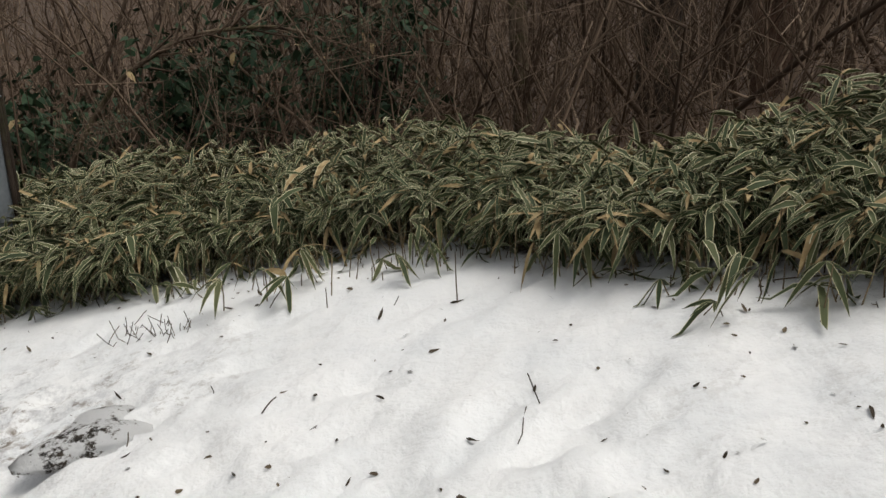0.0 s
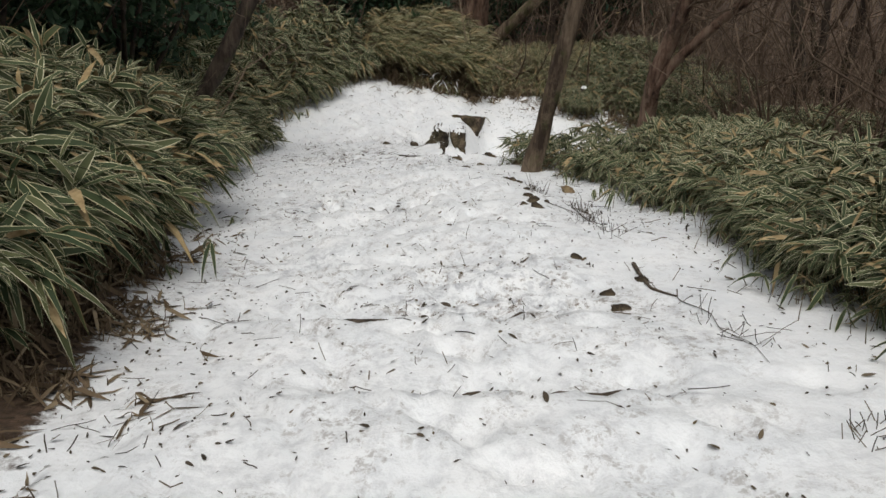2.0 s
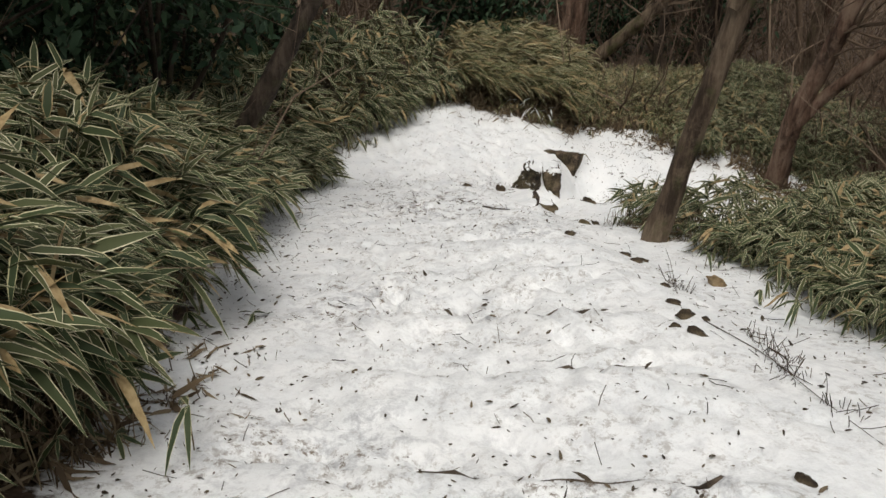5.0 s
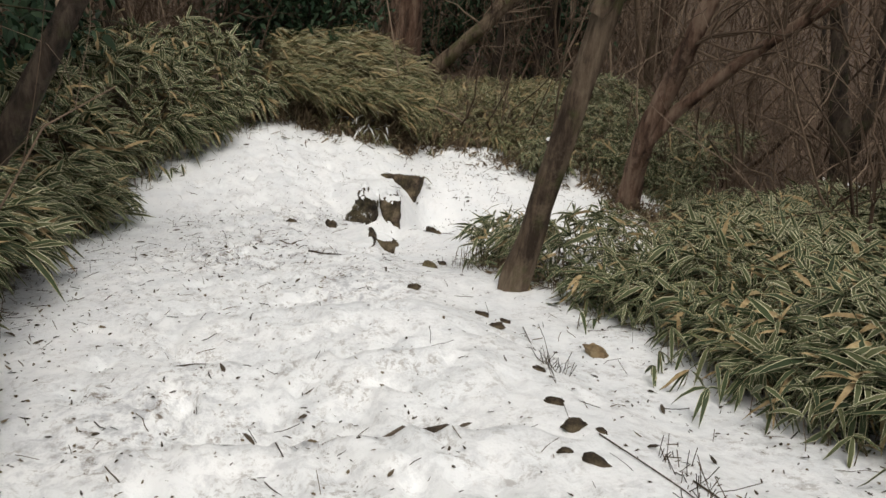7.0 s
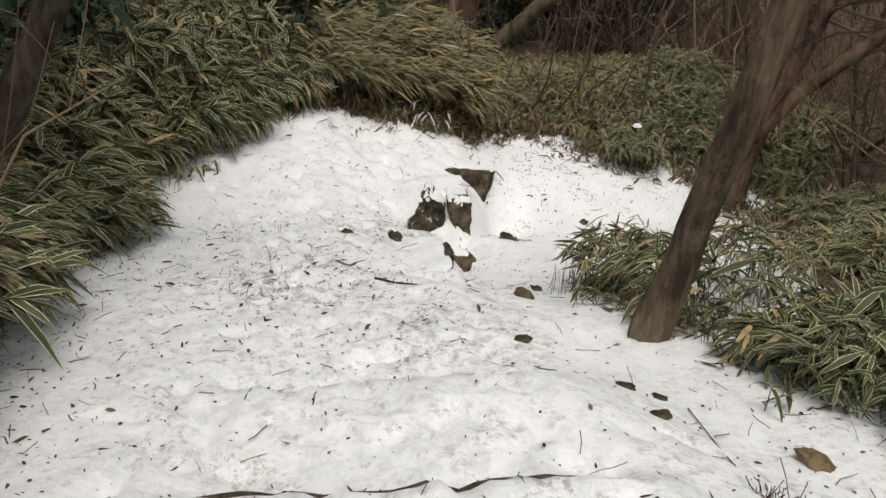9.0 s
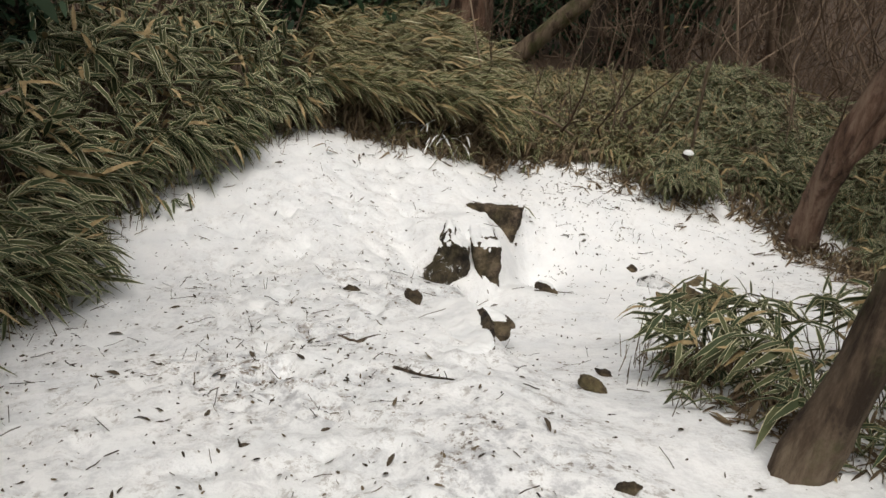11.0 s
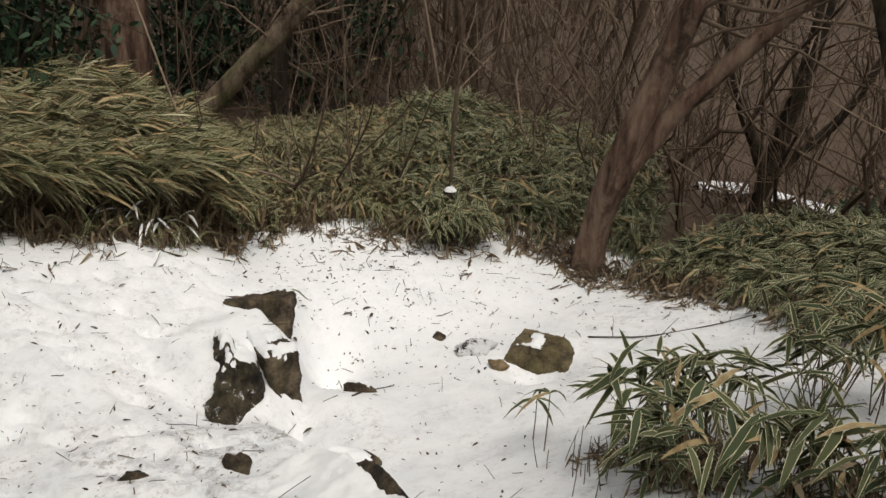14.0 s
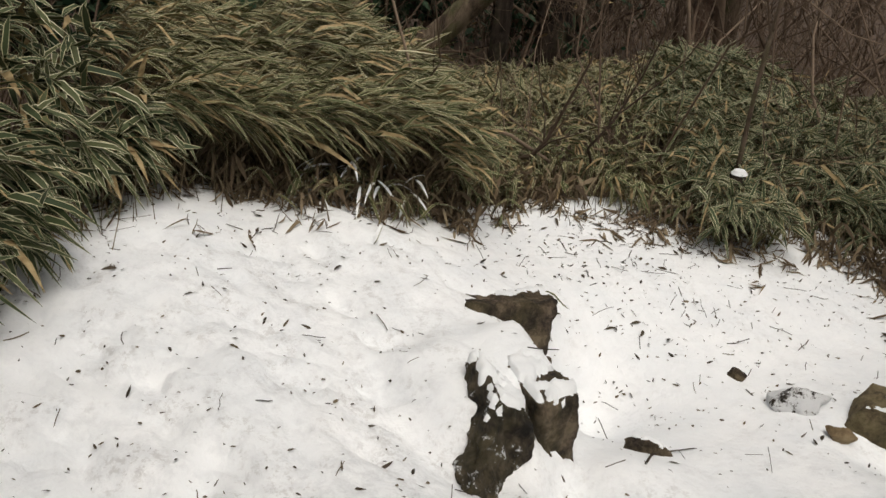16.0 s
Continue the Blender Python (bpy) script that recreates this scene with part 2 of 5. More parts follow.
def micro(x, y):
    """Small relief of the trodden snow, with the low step edges."""
    d = 0.018 * ripple(x, y, 0.7, 3) + 0.009 * ripple(x, y, 0.27, 4) + 0.008 * ripple(x, y, 0.12, 5) * (0.4 + 0.6 * smooth(-0.3, 0.4, ripple(x, y, 0.9, 9)))
    for sx, y0, y1 in STEPS:
        on = smooth(y0 - 0.3, y0 + 0.1, y) * smooth(y1 + 0.3, y1 - 0.1, y)
        u = x - (sx + SKEW * (y - 2.3))
        d = d + on * np.where(u > 0, 0.05 * smooth(0.8, 0.0, u), -0.05 * smooth(-0.8, 0.0, u)) * smooth(0, 0.05, np.abs(u))
    return d


def mesh_of(name, verts, faces, mats=(), index=None, smooth_shade=True):
    """A mesh from an (N,3) array and an (M,3 or 4) array of corners."""
    me = bpy.data.meshes.new(name)
    verts, faces = np.asarray(verts, np.float32), np.asarray(faces, np.int32)
    k = faces.shape[1]
    me.vertices.add(len(verts))
    me.vertices.foreach_set("co", verts.ravel())
    me.loops.add(faces.size)
    me.loops.foreach_set("vertex_index", faces.ravel())
    me.polygons.add(len(faces))
    me.polygons.foreach_set("loop_start", np.arange(0, faces.size, k, dtype=np.int32))
    for m in mats:
        me.materials.append(m)
    if index is not None:
        me.polygons.foreach_set("material_index", np.asarray(index, np.int32))
    me.polygons.foreach_set("use_smooth", np.full(len(faces), smooth_shade))
    me.update(calc_edges=True)
    return me


def part(name, me, parent, label="", kind=""):
    ob = new(name, me)
    ob.parent = parent
    return tagged(ob, label=label, kind=kind)


def thing(name, at, label, category, group="", kind=""):
    ob = new(name)
    ob.empty_display_size = 0.1
    ob.location = at
    return tagged(ob, label, category, group, kind)


def axis_steps(a, b, fine, reach):
    """Grid lines: evenly fine from a to b, ever wider beyond."""
    mid = list(np.arange(a, b, fine))
    out, step, far = [], fine, 0.0
    while far < reach:
        step *= 1.16
        far += step
        out.append(far)
    return np.array([a - o for o in reversed(out)] + mid + [mid[-1] + o for o in out])


GRID = {}


def ground_z(x, y):
    """Height of the finished snow surface."""
    xs, ys, Z = GRID["xs"], GRID["ys"], GRID["Z"]
    i = np.clip(np.searchsorted(xs, x) - 1, 0, len(xs) - 2)
    j = np.clip(np.searchsorted(ys, y) - 1, 0, len(ys) - 2)
    u, v = (x - xs[i]) / (xs[i + 1] - xs[i]), (y - ys[j]) / (ys[j + 1] - ys[j])
    return Z[i, j] * (1 - u) * (1 - v) + Z[i + 1, j] * u * (1 - v) + Z[i, j + 1] * (1 - u) * v + Z[i + 1, j + 1] * u * v


def build_ground():
    xs, ys = axis_steps(-15.0, 2.0, 0.05, 400), axis_steps(-0.4, 8.0, 0.05, 400)
    X, Y = np.meshgrid(xs, ys, indexing="ij")
    Z = rise(X, Y)
    near = smooth(-22, -15, X) * smooth(10, 4, X) * smooth(-6, -1, Y) * smooth(16, 9, Y)
    Z = Z + near * micro(X, Y)
    Z = Z + (1 - near) * 0.25 * ripple(X, Y, 3.0, 8) * smooth(0, 3, np.abs(Y - 3.5))
    rng = np.random.default_rng(5)
    # footprints: shallow pits with a low rim
    for n in range(1100):
        px = rng.uniform(-14, 0.5)
        c = np.interp(px, [-14, -12, -9, -5, -2, 0], [3.9, 3.4, 2.9, 2.4, 2.1, 1.6])
        py = c + rng.normal(0, 0.62)
        turn = rng.normal(0.25, 0.5)
        i0, i1 = np.searchsorted(xs, [px - 0.35, px + 0.35])
        j0, j1 = np.searchsorted(ys, [py - 0.35, py + 0.35])
        dx, dy = X[i0:i1, j0:j1] - px, Y[i0:i1, j0:j1] - py
        u, v = dx * math.cos(turn) + dy * math.sin(turn), -dx * math.sin(turn) + dy * math.cos(turn)
        r = np.sqrt((u / 0.13) ** 2 + (v / 0.05) ** 2)
        deep = rng.uniform(0.010, 0.026)
        Z[i0:i1, j0:j1] += -deep * smooth(1.1, 0.85, r) + 0.3 * deep * np.exp(-((r - 1.4) / 0.25) ** 2)
    GRID.update(xs=xs, ys=ys, Z=Z)
    n, m = X.shape
    idx = np.arange(n * m).reshape(n, m)
    quads = np.stack([idx[:-1, :-1], idx[1:, :-1], idx[1:, 1:], idx[:-1, 1:]], -1).reshape(-1, 4)
    me = mesh_of("ground", np.stack([X, Y, Z], -1).reshape(-1, 3), quads, [SNOW])
    right, left = side_right(X), side_left(X)
    out = np.maximum(Y - right, left - Y)
    out = np.maximum(out, -14.3 - X)
    clearing = smooth(0.1, 0.5, ripple(X, Y, 0.7, 77) + 0.1) * 0.8 * smooth(2.6, 0.8, np.hypot((X + 14.5) / 1.3, Y - 14.0))
    litter = np.clip(0.5 + (out - 0.45 - 0.7 * smooth(-9.5, -11.5, X) * smooth(4.2, 5.2, Y)) / 1.2, 0, 1) * (1 - 0.9 * clearing)
    patch = smooth(0.15, 0.5, ripple(X, Y, 1.3, 21)) * smooth(3.5, 0.5, out)
    litter = litter * (1 - 0.35 * patch)
    a = me.attributes.new("litter", "FLOAT", "POINT")
    a.data.foreach_set("value", litter.astype(np.float32).ravel())
    c = np.interp(X, [-14, -12, -9, -5, -2, 0], [3.8, 3.3, 2.9, 2.4, 2.1, 1.6])
    trod = smooth(1.7, 0.5, np.abs(Y - c)) * (0.5 + 0.6 * smooth(-0.2, 0.5, ripple(X, Y, 0.9, 31)))
    trod = np.maximum(trod, 0.45 * smooth(-2, -5, X) * (0.5 + 0.5 * smooth(-0.4, 0.4, ripple(X, Y, 1.1, 33))))
    for sx, y0, y1 in STEPS:
        on = smooth(y0 - 0.3, y0 + 0.1, Y) * smooth(y1 + 0.3, y1 - 0.1, Y) * smooth(-0.2, 0.2, ripple(X, Y, 0.3, 41))
        trod = np.maximum(trod, 2.0 * on * np.exp(-((X - sx - SKEW * (Y - 2.3)) / 0.06) ** 2))
    trod = trod * (1 - 0.75 * smooth(-11.5, -12.3, X))
    trod = trod * (1 - 0.85 * smooth(-1.8, -0.2, X))
    worn = np.exp(-(((X + 10.7) / 1.3) ** 2 + ((Y - 2.85) / 0.7) ** 2)) * smooth(-0.25, 0.35, ripple(X, Y, 0.45, 35))
    trod = np.maximum(trod, 1.5 * worn)
    a = me.attributes.new("trodden", "FLOAT", "POINT")
    a.data.foreach_set("value", trod.astype(np.float32).ravel())
    tagged(new("ground", me), "trodden snow with leaf litter under the brush", "ground", kind="structure")


# ---- tools for plants ----
def tubes(lines, radii, sides=4):
    """Tapered tubes: lines (N,K,3), radii (N,K). Returns verts and quads."""
    lines, radii = np.asarray(lines, float), np.asarray(radii, float)
    n, k, _ = lines.shape
    t = np.gradient(lines, axis=1)
    t /= np.linalg.norm(t, axis=2, keepdims=True) + 1e-9
    ref = np.where(np.abs(t[:, :1, 2:3]) > 0.8, np.array([1.0, 0, 0]), np.array([0, 0, 1.0]))
    u = np.cross(t, np.broadcast_to(ref, t.shape))
    u /= np.linalg.norm(u, axis=2, keepdims=True) + 1e-9
    v = np.cross(t, u)
    a = np.arange(sides) * 2 * math.pi / sides
    ring = u[:, :, None] * np.cos(a)[:, None] + v[:, :, None] * np.sin(a)[:, None]
    verts = (lines[:, :, None] + ring * radii[:, :, None, None]).reshape(-1, 3)
    i = np.arange(n)[:, None, None] * k * sides + np.arange(k - 1)[:, None] * sides + np.arange(sides)
    j = np.arange(n)[:, None, None] * k * sides + np.arange(k - 1)[:, None] * sides + (np.arange(sides) + 1) % sides
    return verts, np.stack([i, j, j + sides, i + sides], -1).reshape(-1, 4)


def joined(pieces):
    vs, fs, off = [], [], 0
    for v, f in pieces:
        vs.append(v)
        fs.append(f + off)
        off += len(v)
    return np.concatenate(vs), np.concatenate(fs)


def stalks(rng, base, way, length, k=5, wander=0.06, bend=0.0):
    """Wandering centre lines from base along way."""
    n = len(base)
    way = way / np.linalg.norm(way, axis=1, keepdims=True)
    s = np.linspace(0, 1, k)[None, :, None]
    drift = np.cumsum(rng.normal(0, wander, (n, k, 3)), axis=1)
    drift -= drift[:, :1]
    pts = base[:, None] + way[:, None] * length[:, None, None] * s + drift * length[:, None, None] * 0.5
    pts[:, :, 2] += bend * length[:, None] * (np.linspace(0, 1, k) ** 2)[None]
    return pts


def offshoots(rng, lines, radii, count, lo, hi, share, spread=0.9, up=0.35, k=4, wander=0.08):
    """Branches that leave the given lines; lo, hi: where along them; share: length against the parent's."""
    n, kk, _ = lines.shape
    who = rng.integers(0, n, count)
    s = rng.uniform(lo, hi, count) * (kk - 1)
    i = np.minimum(s.astype(int), kk - 2)
    f = (s - i)[:, None]
    base = lines[who, i] * (1 - f) + lines[who, i + 1] * f
    rad = radii[who, i] * (1 - f[:, 0]) + radii[who, i + 1] * f[:, 0]
    way = lines[who, i + 1] - lines[who, i]
    way /= np.linalg.norm(way, axis=1, keepdims=True) + 1e-9
    way = way * (1 - spread * 0.5) + rng.normal(0, spread * 0.6, (count, 3)) + np.array([0, 0, up])
    length = np.linalg.norm(lines[who, -1] - lines[who, 0], axis=1) * share * rng.uniform(0.5, 1.2, count)
    out = stalks(rng, base, way, length, k, wander)
    return out, rad[:, None] * np.linspace(0.62, 0.16, k)[None]


BLADE_S = np.array([0.0, 0.14, 0.42, 0.76, 1.0])
BLADE_W = np.array([0.10, 0.72, 1.0, 0.62, 0.03])
FAR_S, FAR_W = np.array([0.0, 0.22, 0.66, 1.0]), np.array([0.22, 0.95, 0.78, 0.04])


def blades(base, way, length, width, droop, tilt, fine=True, margin=0.17, plain=False):
    """Lance-shaped leaves with a pale margin. Returns verts, quads and the margin's mask."""
    S, W = (BLADE_S, BLADE_W) if fine else (FAR_S, FAR_W)
    A = np.array([-1, -1 + margin, 0, 1 - margin, 1]) if fine else np.array([-1, -1 + 1.3 * margin, 1 - 1.3 * margin, 1])
    A = np.array([-1.0, 1.0]) if plain else A
    n, ns, na = len(base), len(S), len(A)
    way = way / (np.linalg.norm(way, axis=1, keepdims=True) + 1e-9)
    side = np.cross(way, np.array([0, 0, 1.0]))
    side /= np.linalg.norm(side, axis=1, keepdims=True) + 1e-9
    up = np.cross(side, way)
    side = side * np.cos(tilt)[:, None] + up * np.sin(tilt)[:, None]
    up = np.cross(side, way)
    line = base[:, None] + way[:, None] * (length[:, None] * S)[:, :, None]
    line[:, :, 2] -= droop[:, None] * length[:, None] * S[None] ** 2
    v = line[:, :, None] + side[:, None, None] * (width[:, None, None] * 0.5 * W[None, :, None] * A)[..., None]
    v = v + up[:, None, None] * (width[:, None, None] * 0.12 * W[None, :, None] * np.abs(A))[..., None]
    i = np.arange(n)[:, None, None] * ns * na + np.arange(ns - 1)[:, None] * na + np.arange(na - 1)
    quads = np.stack([i, i + 1, i + 1 + na, i + na], -1).reshape(-1, 4)
    strip = np.zeros(na - 1, int)
    strip[0] = strip[-1] = 0 if plain else 1
    return v.reshape(-1, 3), quads, np.broadcast_to(strip, (n, ns - 1, na - 1)).ravel()


def along(line, u):
    """Points and inward normals at shares u of a polyline; inward is to the right of its run."""
    line = np.asarray(line, float)
    seg = np.diff(line, axis=0)
    run = np.r_[0, np.cumsum(np.linalg.norm(seg, axis=1))]
    s = u * run[-1]
    p = np.stack([np.interp(s, run, line[:, 0]), np.interp(s, run, line[:, 1])], -1)
    q = np.stack([np.interp(s + 0.4, run, line[:, 0]), np.interp(s + 0.4, run, line[:, 1])], -1)
    o = np.stack([np.interp(s - 0.4, run, line[:, 0]), np.interp(s - 0.4, run, line[:, 1])], -1)
    t = q - o
    t /= np.linalg.norm(t, axis=1, keepdims=True) + 1e-9
    return p, np.stack([t[:, 1], -t[:, 0]], -1), run[-1]


def thicket(label, line, deep, tall, per_m2, seed, fine=True, leaf=(0.15, 0.24), wide=0.034, lean=0.35, flow=(0.0, 0.0), mats=None, tall_by=None, singles=0, single_zone=None, slump=0.5, stubble=0.0, deep_by=None, rough=1.0, bare=0.35, foot=0.5, low_share=0.55, fine_from=-99.0, flow_by=None, ragged=1.0, crowd=1.25, leaf_by=None, thin_by=None, fringe=0, stub=(0.05, 0.24)):
    """A stand of dwarf bamboo behind a front line (inward is to the right of its run): stems and fans of drooping leaves."""
    rng = np.random.default_rng(seed)
    _, _, run = along(line, np.array([0.5]))
    n = int(run * deep * per_m2)
    u, v = rng.uniform(0, 1, n), rng.uniform(0, 1, n) ** crowd * deep
    p, inward, _ = along(line, u)
    if deep_by:
        v = v * np.interp(p[:, 0], *deep_by)
    p = p + inward * (v + ragged * 0.20 * ripple(p[:, 0], p[:, 1], 0.8, seed) + ragged * 0.10 * ripple(p[:, 0], p[:, 1], 0.25, seed + 2))[:, None]
    if thin_by:
        stay = rng.uniform(0, 1, n) < np.interp(p[:, 0], *thin_by)
        p, v, inward = p[stay], v[stay], inward[stay]
        n = len(p)
    h = tall * (foot + (1 - foot) * smooth(0.0, 0.75, v)) * rng.uniform(0.70, 1.15, n)
    h *= 1 + 0.22 * ripple(p[:, 0], p[:, 1], 0.8, seed + 1)
    if tall_by:
        h *= np.interp(p[:, 0], *tall_by)
    root = np.stack([p[:, 0], p[:, 1], ground_z(p[:, 0], p[:, 1]) - 0.02], -1)
    flowing = np.interp(p[:, 0], *flow_by) if flow_by else np.ones(n)
    out = -inward * (lean * smooth(0.9, 0.0, v))[:, None] + rng.normal(0, 0.18, (n, 2)) + np.array(flow) * 0.4 * flowing[:, None]
    way = np.stack([out[:, 0], out[:, 1], np.full(n, 1.0)], -1)
    lines = stalks(rng, root, way, h, 4, 0.03)
    zero = rise(line[len(line) // 2][0], line[len(line) // 2][1])
    top = thing("bamboo_thicket", (line[len(line) // 2][0], line[len(line) // 2][1], zero), label, "bamboo", kind="stuff")
    offset = np.array(top.location)
    rad = np.broadcast_to(np.array([0.0036, 0.0032, 0.0028, 0.002]), (n, 4))
    sv, sf = tubes(lines, rad, 3)
    part("stems", mesh_of("stems", sv - offset, sf, [STEM]), top, "thin straw-brown stems", "stuff")
    # fans of leaves at the tips, and lower ones in front
    per = 6
    tip = np.repeat(lines[:, -1], per, axis=0)
    front = rng.uniform(0, 1, n) < low_share * (1 - 0.8 * smooth(0.1, 0.9, v))
    mid = lines[:, 2] * (1 - bare) + lines[:, 3] * bare
    low = np.repeat(mid[front], 3, axis=0)
    tip = tip + rng.normal(0, 0.012, tip.shape)
    base = np.concatenate([tip, low])
    outn = np.concatenate([np.repeat(-inward, per, axis=0), np.repeat(-inward[front], 3, axis=0)])
    vv = np.concatenate([np.repeat(v, per), np.repeat(v[front], 3)])
    m = len(base)
    az = rng.uniform(0, 2 * math.pi, m)
    bias = (0.2 + 0.55 * smooth(0.9, 0.0, vv))[:, None] / rough
    flat = np.stack([np.cos(az), np.sin(az)], -1) * 0.8 + outn * bias + np.array(flow) * np.concatenate([np.repeat(flowing, per), np.repeat(flowing[front], 3)])[:, None]
    elev = rng.normal(0.30, 0.42, m) - slump * smooth(0.5, 0.0, vv)
    ways = np.stack([flat[:, 0], flat[:, 1], elev], -1)
    L = rng.uniform(*leaf, m) * rng.uniform(0.75, 1.1, m)
    Wd = wide * rng.uniform(0.75, 1.2, m) * (L / leaf[1]) ** 0.5
    if leaf_by:
        L = L * np.interp(base[:, 0], *leaf_by)
        Wd = Wd * np.minimum(np.interp(base[:, 0], *leaf_by), 1.0)
    D = rng.uniform(0.1, 0.7, m)
    tl = rng.normal(0, 0.65, m)
    close = (vv < 0.32) & (base[:, 0] > fine_from) if fine else np.zeros(m, bool)
    for sel, sharp in ((close, True), (~close, False)):
        if not sel.any():
            continue
        bv, bf, mask = blades(base[sel], ways[sel], L[sel], Wd[sel], D[sel], tl[sel], sharp)
        floor = ground_z(bv[:, 0], bv[:, 1]) + 0.008
        bv[:, 2] = np.maximum(bv[:, 2], floor)
        part("leaves", mesh_of("leaves", bv - offset, bf, mats or [LEAF, MARGIN], mask), top, "long green leaves with pale dry edges", "stuff")
    if fringe:
        # low sprigs with hanging leaves in front of the stand
        fu, fin, _ = along(line, rng.uniform(0, 1, fringe))
        fu = fu + fin * (ragged * 0.20 * ripple(fu[:, 0], fu[:, 1], 0.8, seed) + 0.08 - np.abs(rng.normal(0.0, 0.17, fringe)))[:, None]
        r = np.stack([fu[:, 0], fu[:, 1], ground_z(fu[:, 0], fu[:, 1]) - 0.02], -1)
        sprig = stalks(rng, r, np.stack([-fin[:, 0] * 0.4 + rng.normal(0, 0.3, fringe), -fin[:, 1] * 0.4 + rng.normal(0, 0.3, fringe), np.ones(fringe)], -1), rng.uniform(0.06, 0.24, fringe), 4, 0.06)
        tv, tf = tubes(sprig, np.broadcast_to(np.array([0.0028, 0.0024, 0.002, 0.0015]), (fringe, 4)), 3)
        part("sprigs", mesh_of("sprigs", tv - offset, tf, [STEM]), top, "short bent sprigs", "stuff")
        fb = np.repeat(sprig[:, -1], 4, axis=0)
        az = rng.uniform(0, 2 * math.pi, len(fb))
        fl = rng.uniform(0.07, 0.15, len(fb))
        bv, bf, mask = blades(fb, np.stack([np.cos(az), np.sin(az), rng.normal(-0.35, 0.5, len(fb))], -1), fl, fl * 0.19, rng.uniform(0.2, 0.9, len(fb)), rng.normal(0, 0.5, len(fb)), fine)
        bv[:, 2] = np.maximum(bv[:, 2], ground_z(bv[:, 0], bv[:, 1]) + 0.006)
        part("hanging_leaves", mesh_of("hanging_leaves", bv - offset, bf, mats or [LEAF, MARGIN], mask), top, "small drooping leaves over the snow", "stuff")
    if stubble:
        q = int(run * stubble)
        pu, pin, _ = along(line, rng.uniform(0, 1, q))
        pu = pu - pin * (rng.normal(0.0, 0.16, q))[:, None]
        r = np.stack([pu[:, 0], pu[:, 1], ground_z(pu[:, 0], pu[:, 1]) - 0.03], -1)
        ln = stalks(rng, r, np.stack([rng.normal(0, 0.14, q), rng.normal(0, 0.14, q), np.ones(q)], -1), rng.uniform(*stub, q) * (tall / 0.5) ** 0.5, 3, 0.05)
        tv, tf = tubes(ln, np.broadcast_to(np.array([0.003, 0.0025, 0.0018]), (q, 3)), 3)
        part("stubble", mesh_of("stubble", tv - offset, tf, [STEM]), top, "bare dry stems at the snow's edge", "stuff")
    if singles:
        lo, hi = single_zone
        near = np.flatnonzero((lines[:, -1, 0] > lo) & (lines[:, -1, 0] < hi) & (v < 0.45))
        for i in range(singles):
            c = lines[near[rng.integers(0, len(near))], -1] + rng.normal(0, 0.03, 3) + np.array([0, 0, 0.02])
            ob = part("leaf", SINGLE[i % len(SINGLE)], top)
            o2 = -along(line, np.array([0.5]))[1][0] * 0.7 + np.array(flow) + rng.normal(0, 0.55, 2)
            ob.location = Vector(c - offset)
            ob.rotation_euler = (rng.normal(0, 0.4), rng.uniform(0.0, 0.5), math.atan2(o2[1], o2[0]))
            s = rng.uniform(0.8, 1.15)
            ob.scale = (s, s, s)
    return top


def single_leaves():
    out = []
    for i, (L, W, d) in enumerate([(0.24, 0.040, 0.35), (0.21, 0.036, 0.55), (0.26, 0.042, 0.45), (0.19, 0.034, 0.7)]):
        v, f, mask = blades(np.zeros((1, 3)), np.array([[1.0, 0, 0.25]]), np.array([L]), np.array([W]), np.array([d]), np.array([0.1]), True, 0.16)
        out.append(mesh_of("leaf", v, f, [LEAF_PIECE, MARGIN], mask))
    return out


SINGLE = single_leaves()


def trunk_mesh(points, radii, sides, bark, seed, knots=0.2):
    """A bark-covered trunk through the given points, swelling and uneven."""
    pts, rad = np.asarray(points, float), np.asarray(radii, float)
    k = 6 * len(pts)
    s, t = np.linspace(0, 1, len(pts)), np.linspace(0, 1, k)
    line = np.stack([np.interp(t, s, pts[:, c]) for c in range(3)], -1)
    for _ in range(4):
        line[1:-1] = 0.25 * line[:-2] + 0.5 * line[1:-1] + 0.25 * line[2:]
    r = np.interp(t, s, rad)
    v, f = tubes(line[None], r[None], sides)
    centre = np.repeat(line, sides, axis=0)
    ang = np.tile(np.arange(sides), k)
    bulge = 1 + knots * ripple(ang * 0.9 + seed * 7, np.repeat(t, sides) * 14, 1.0, seed) + 0.05 * ripple(ang * 3.1, np.repeat(t, sides) * 60, 1.0, seed + 3)
    v = centre + (v - centre) * bulge[:, None]
    return mesh_of("trunk", v, f, [bark]), line, r


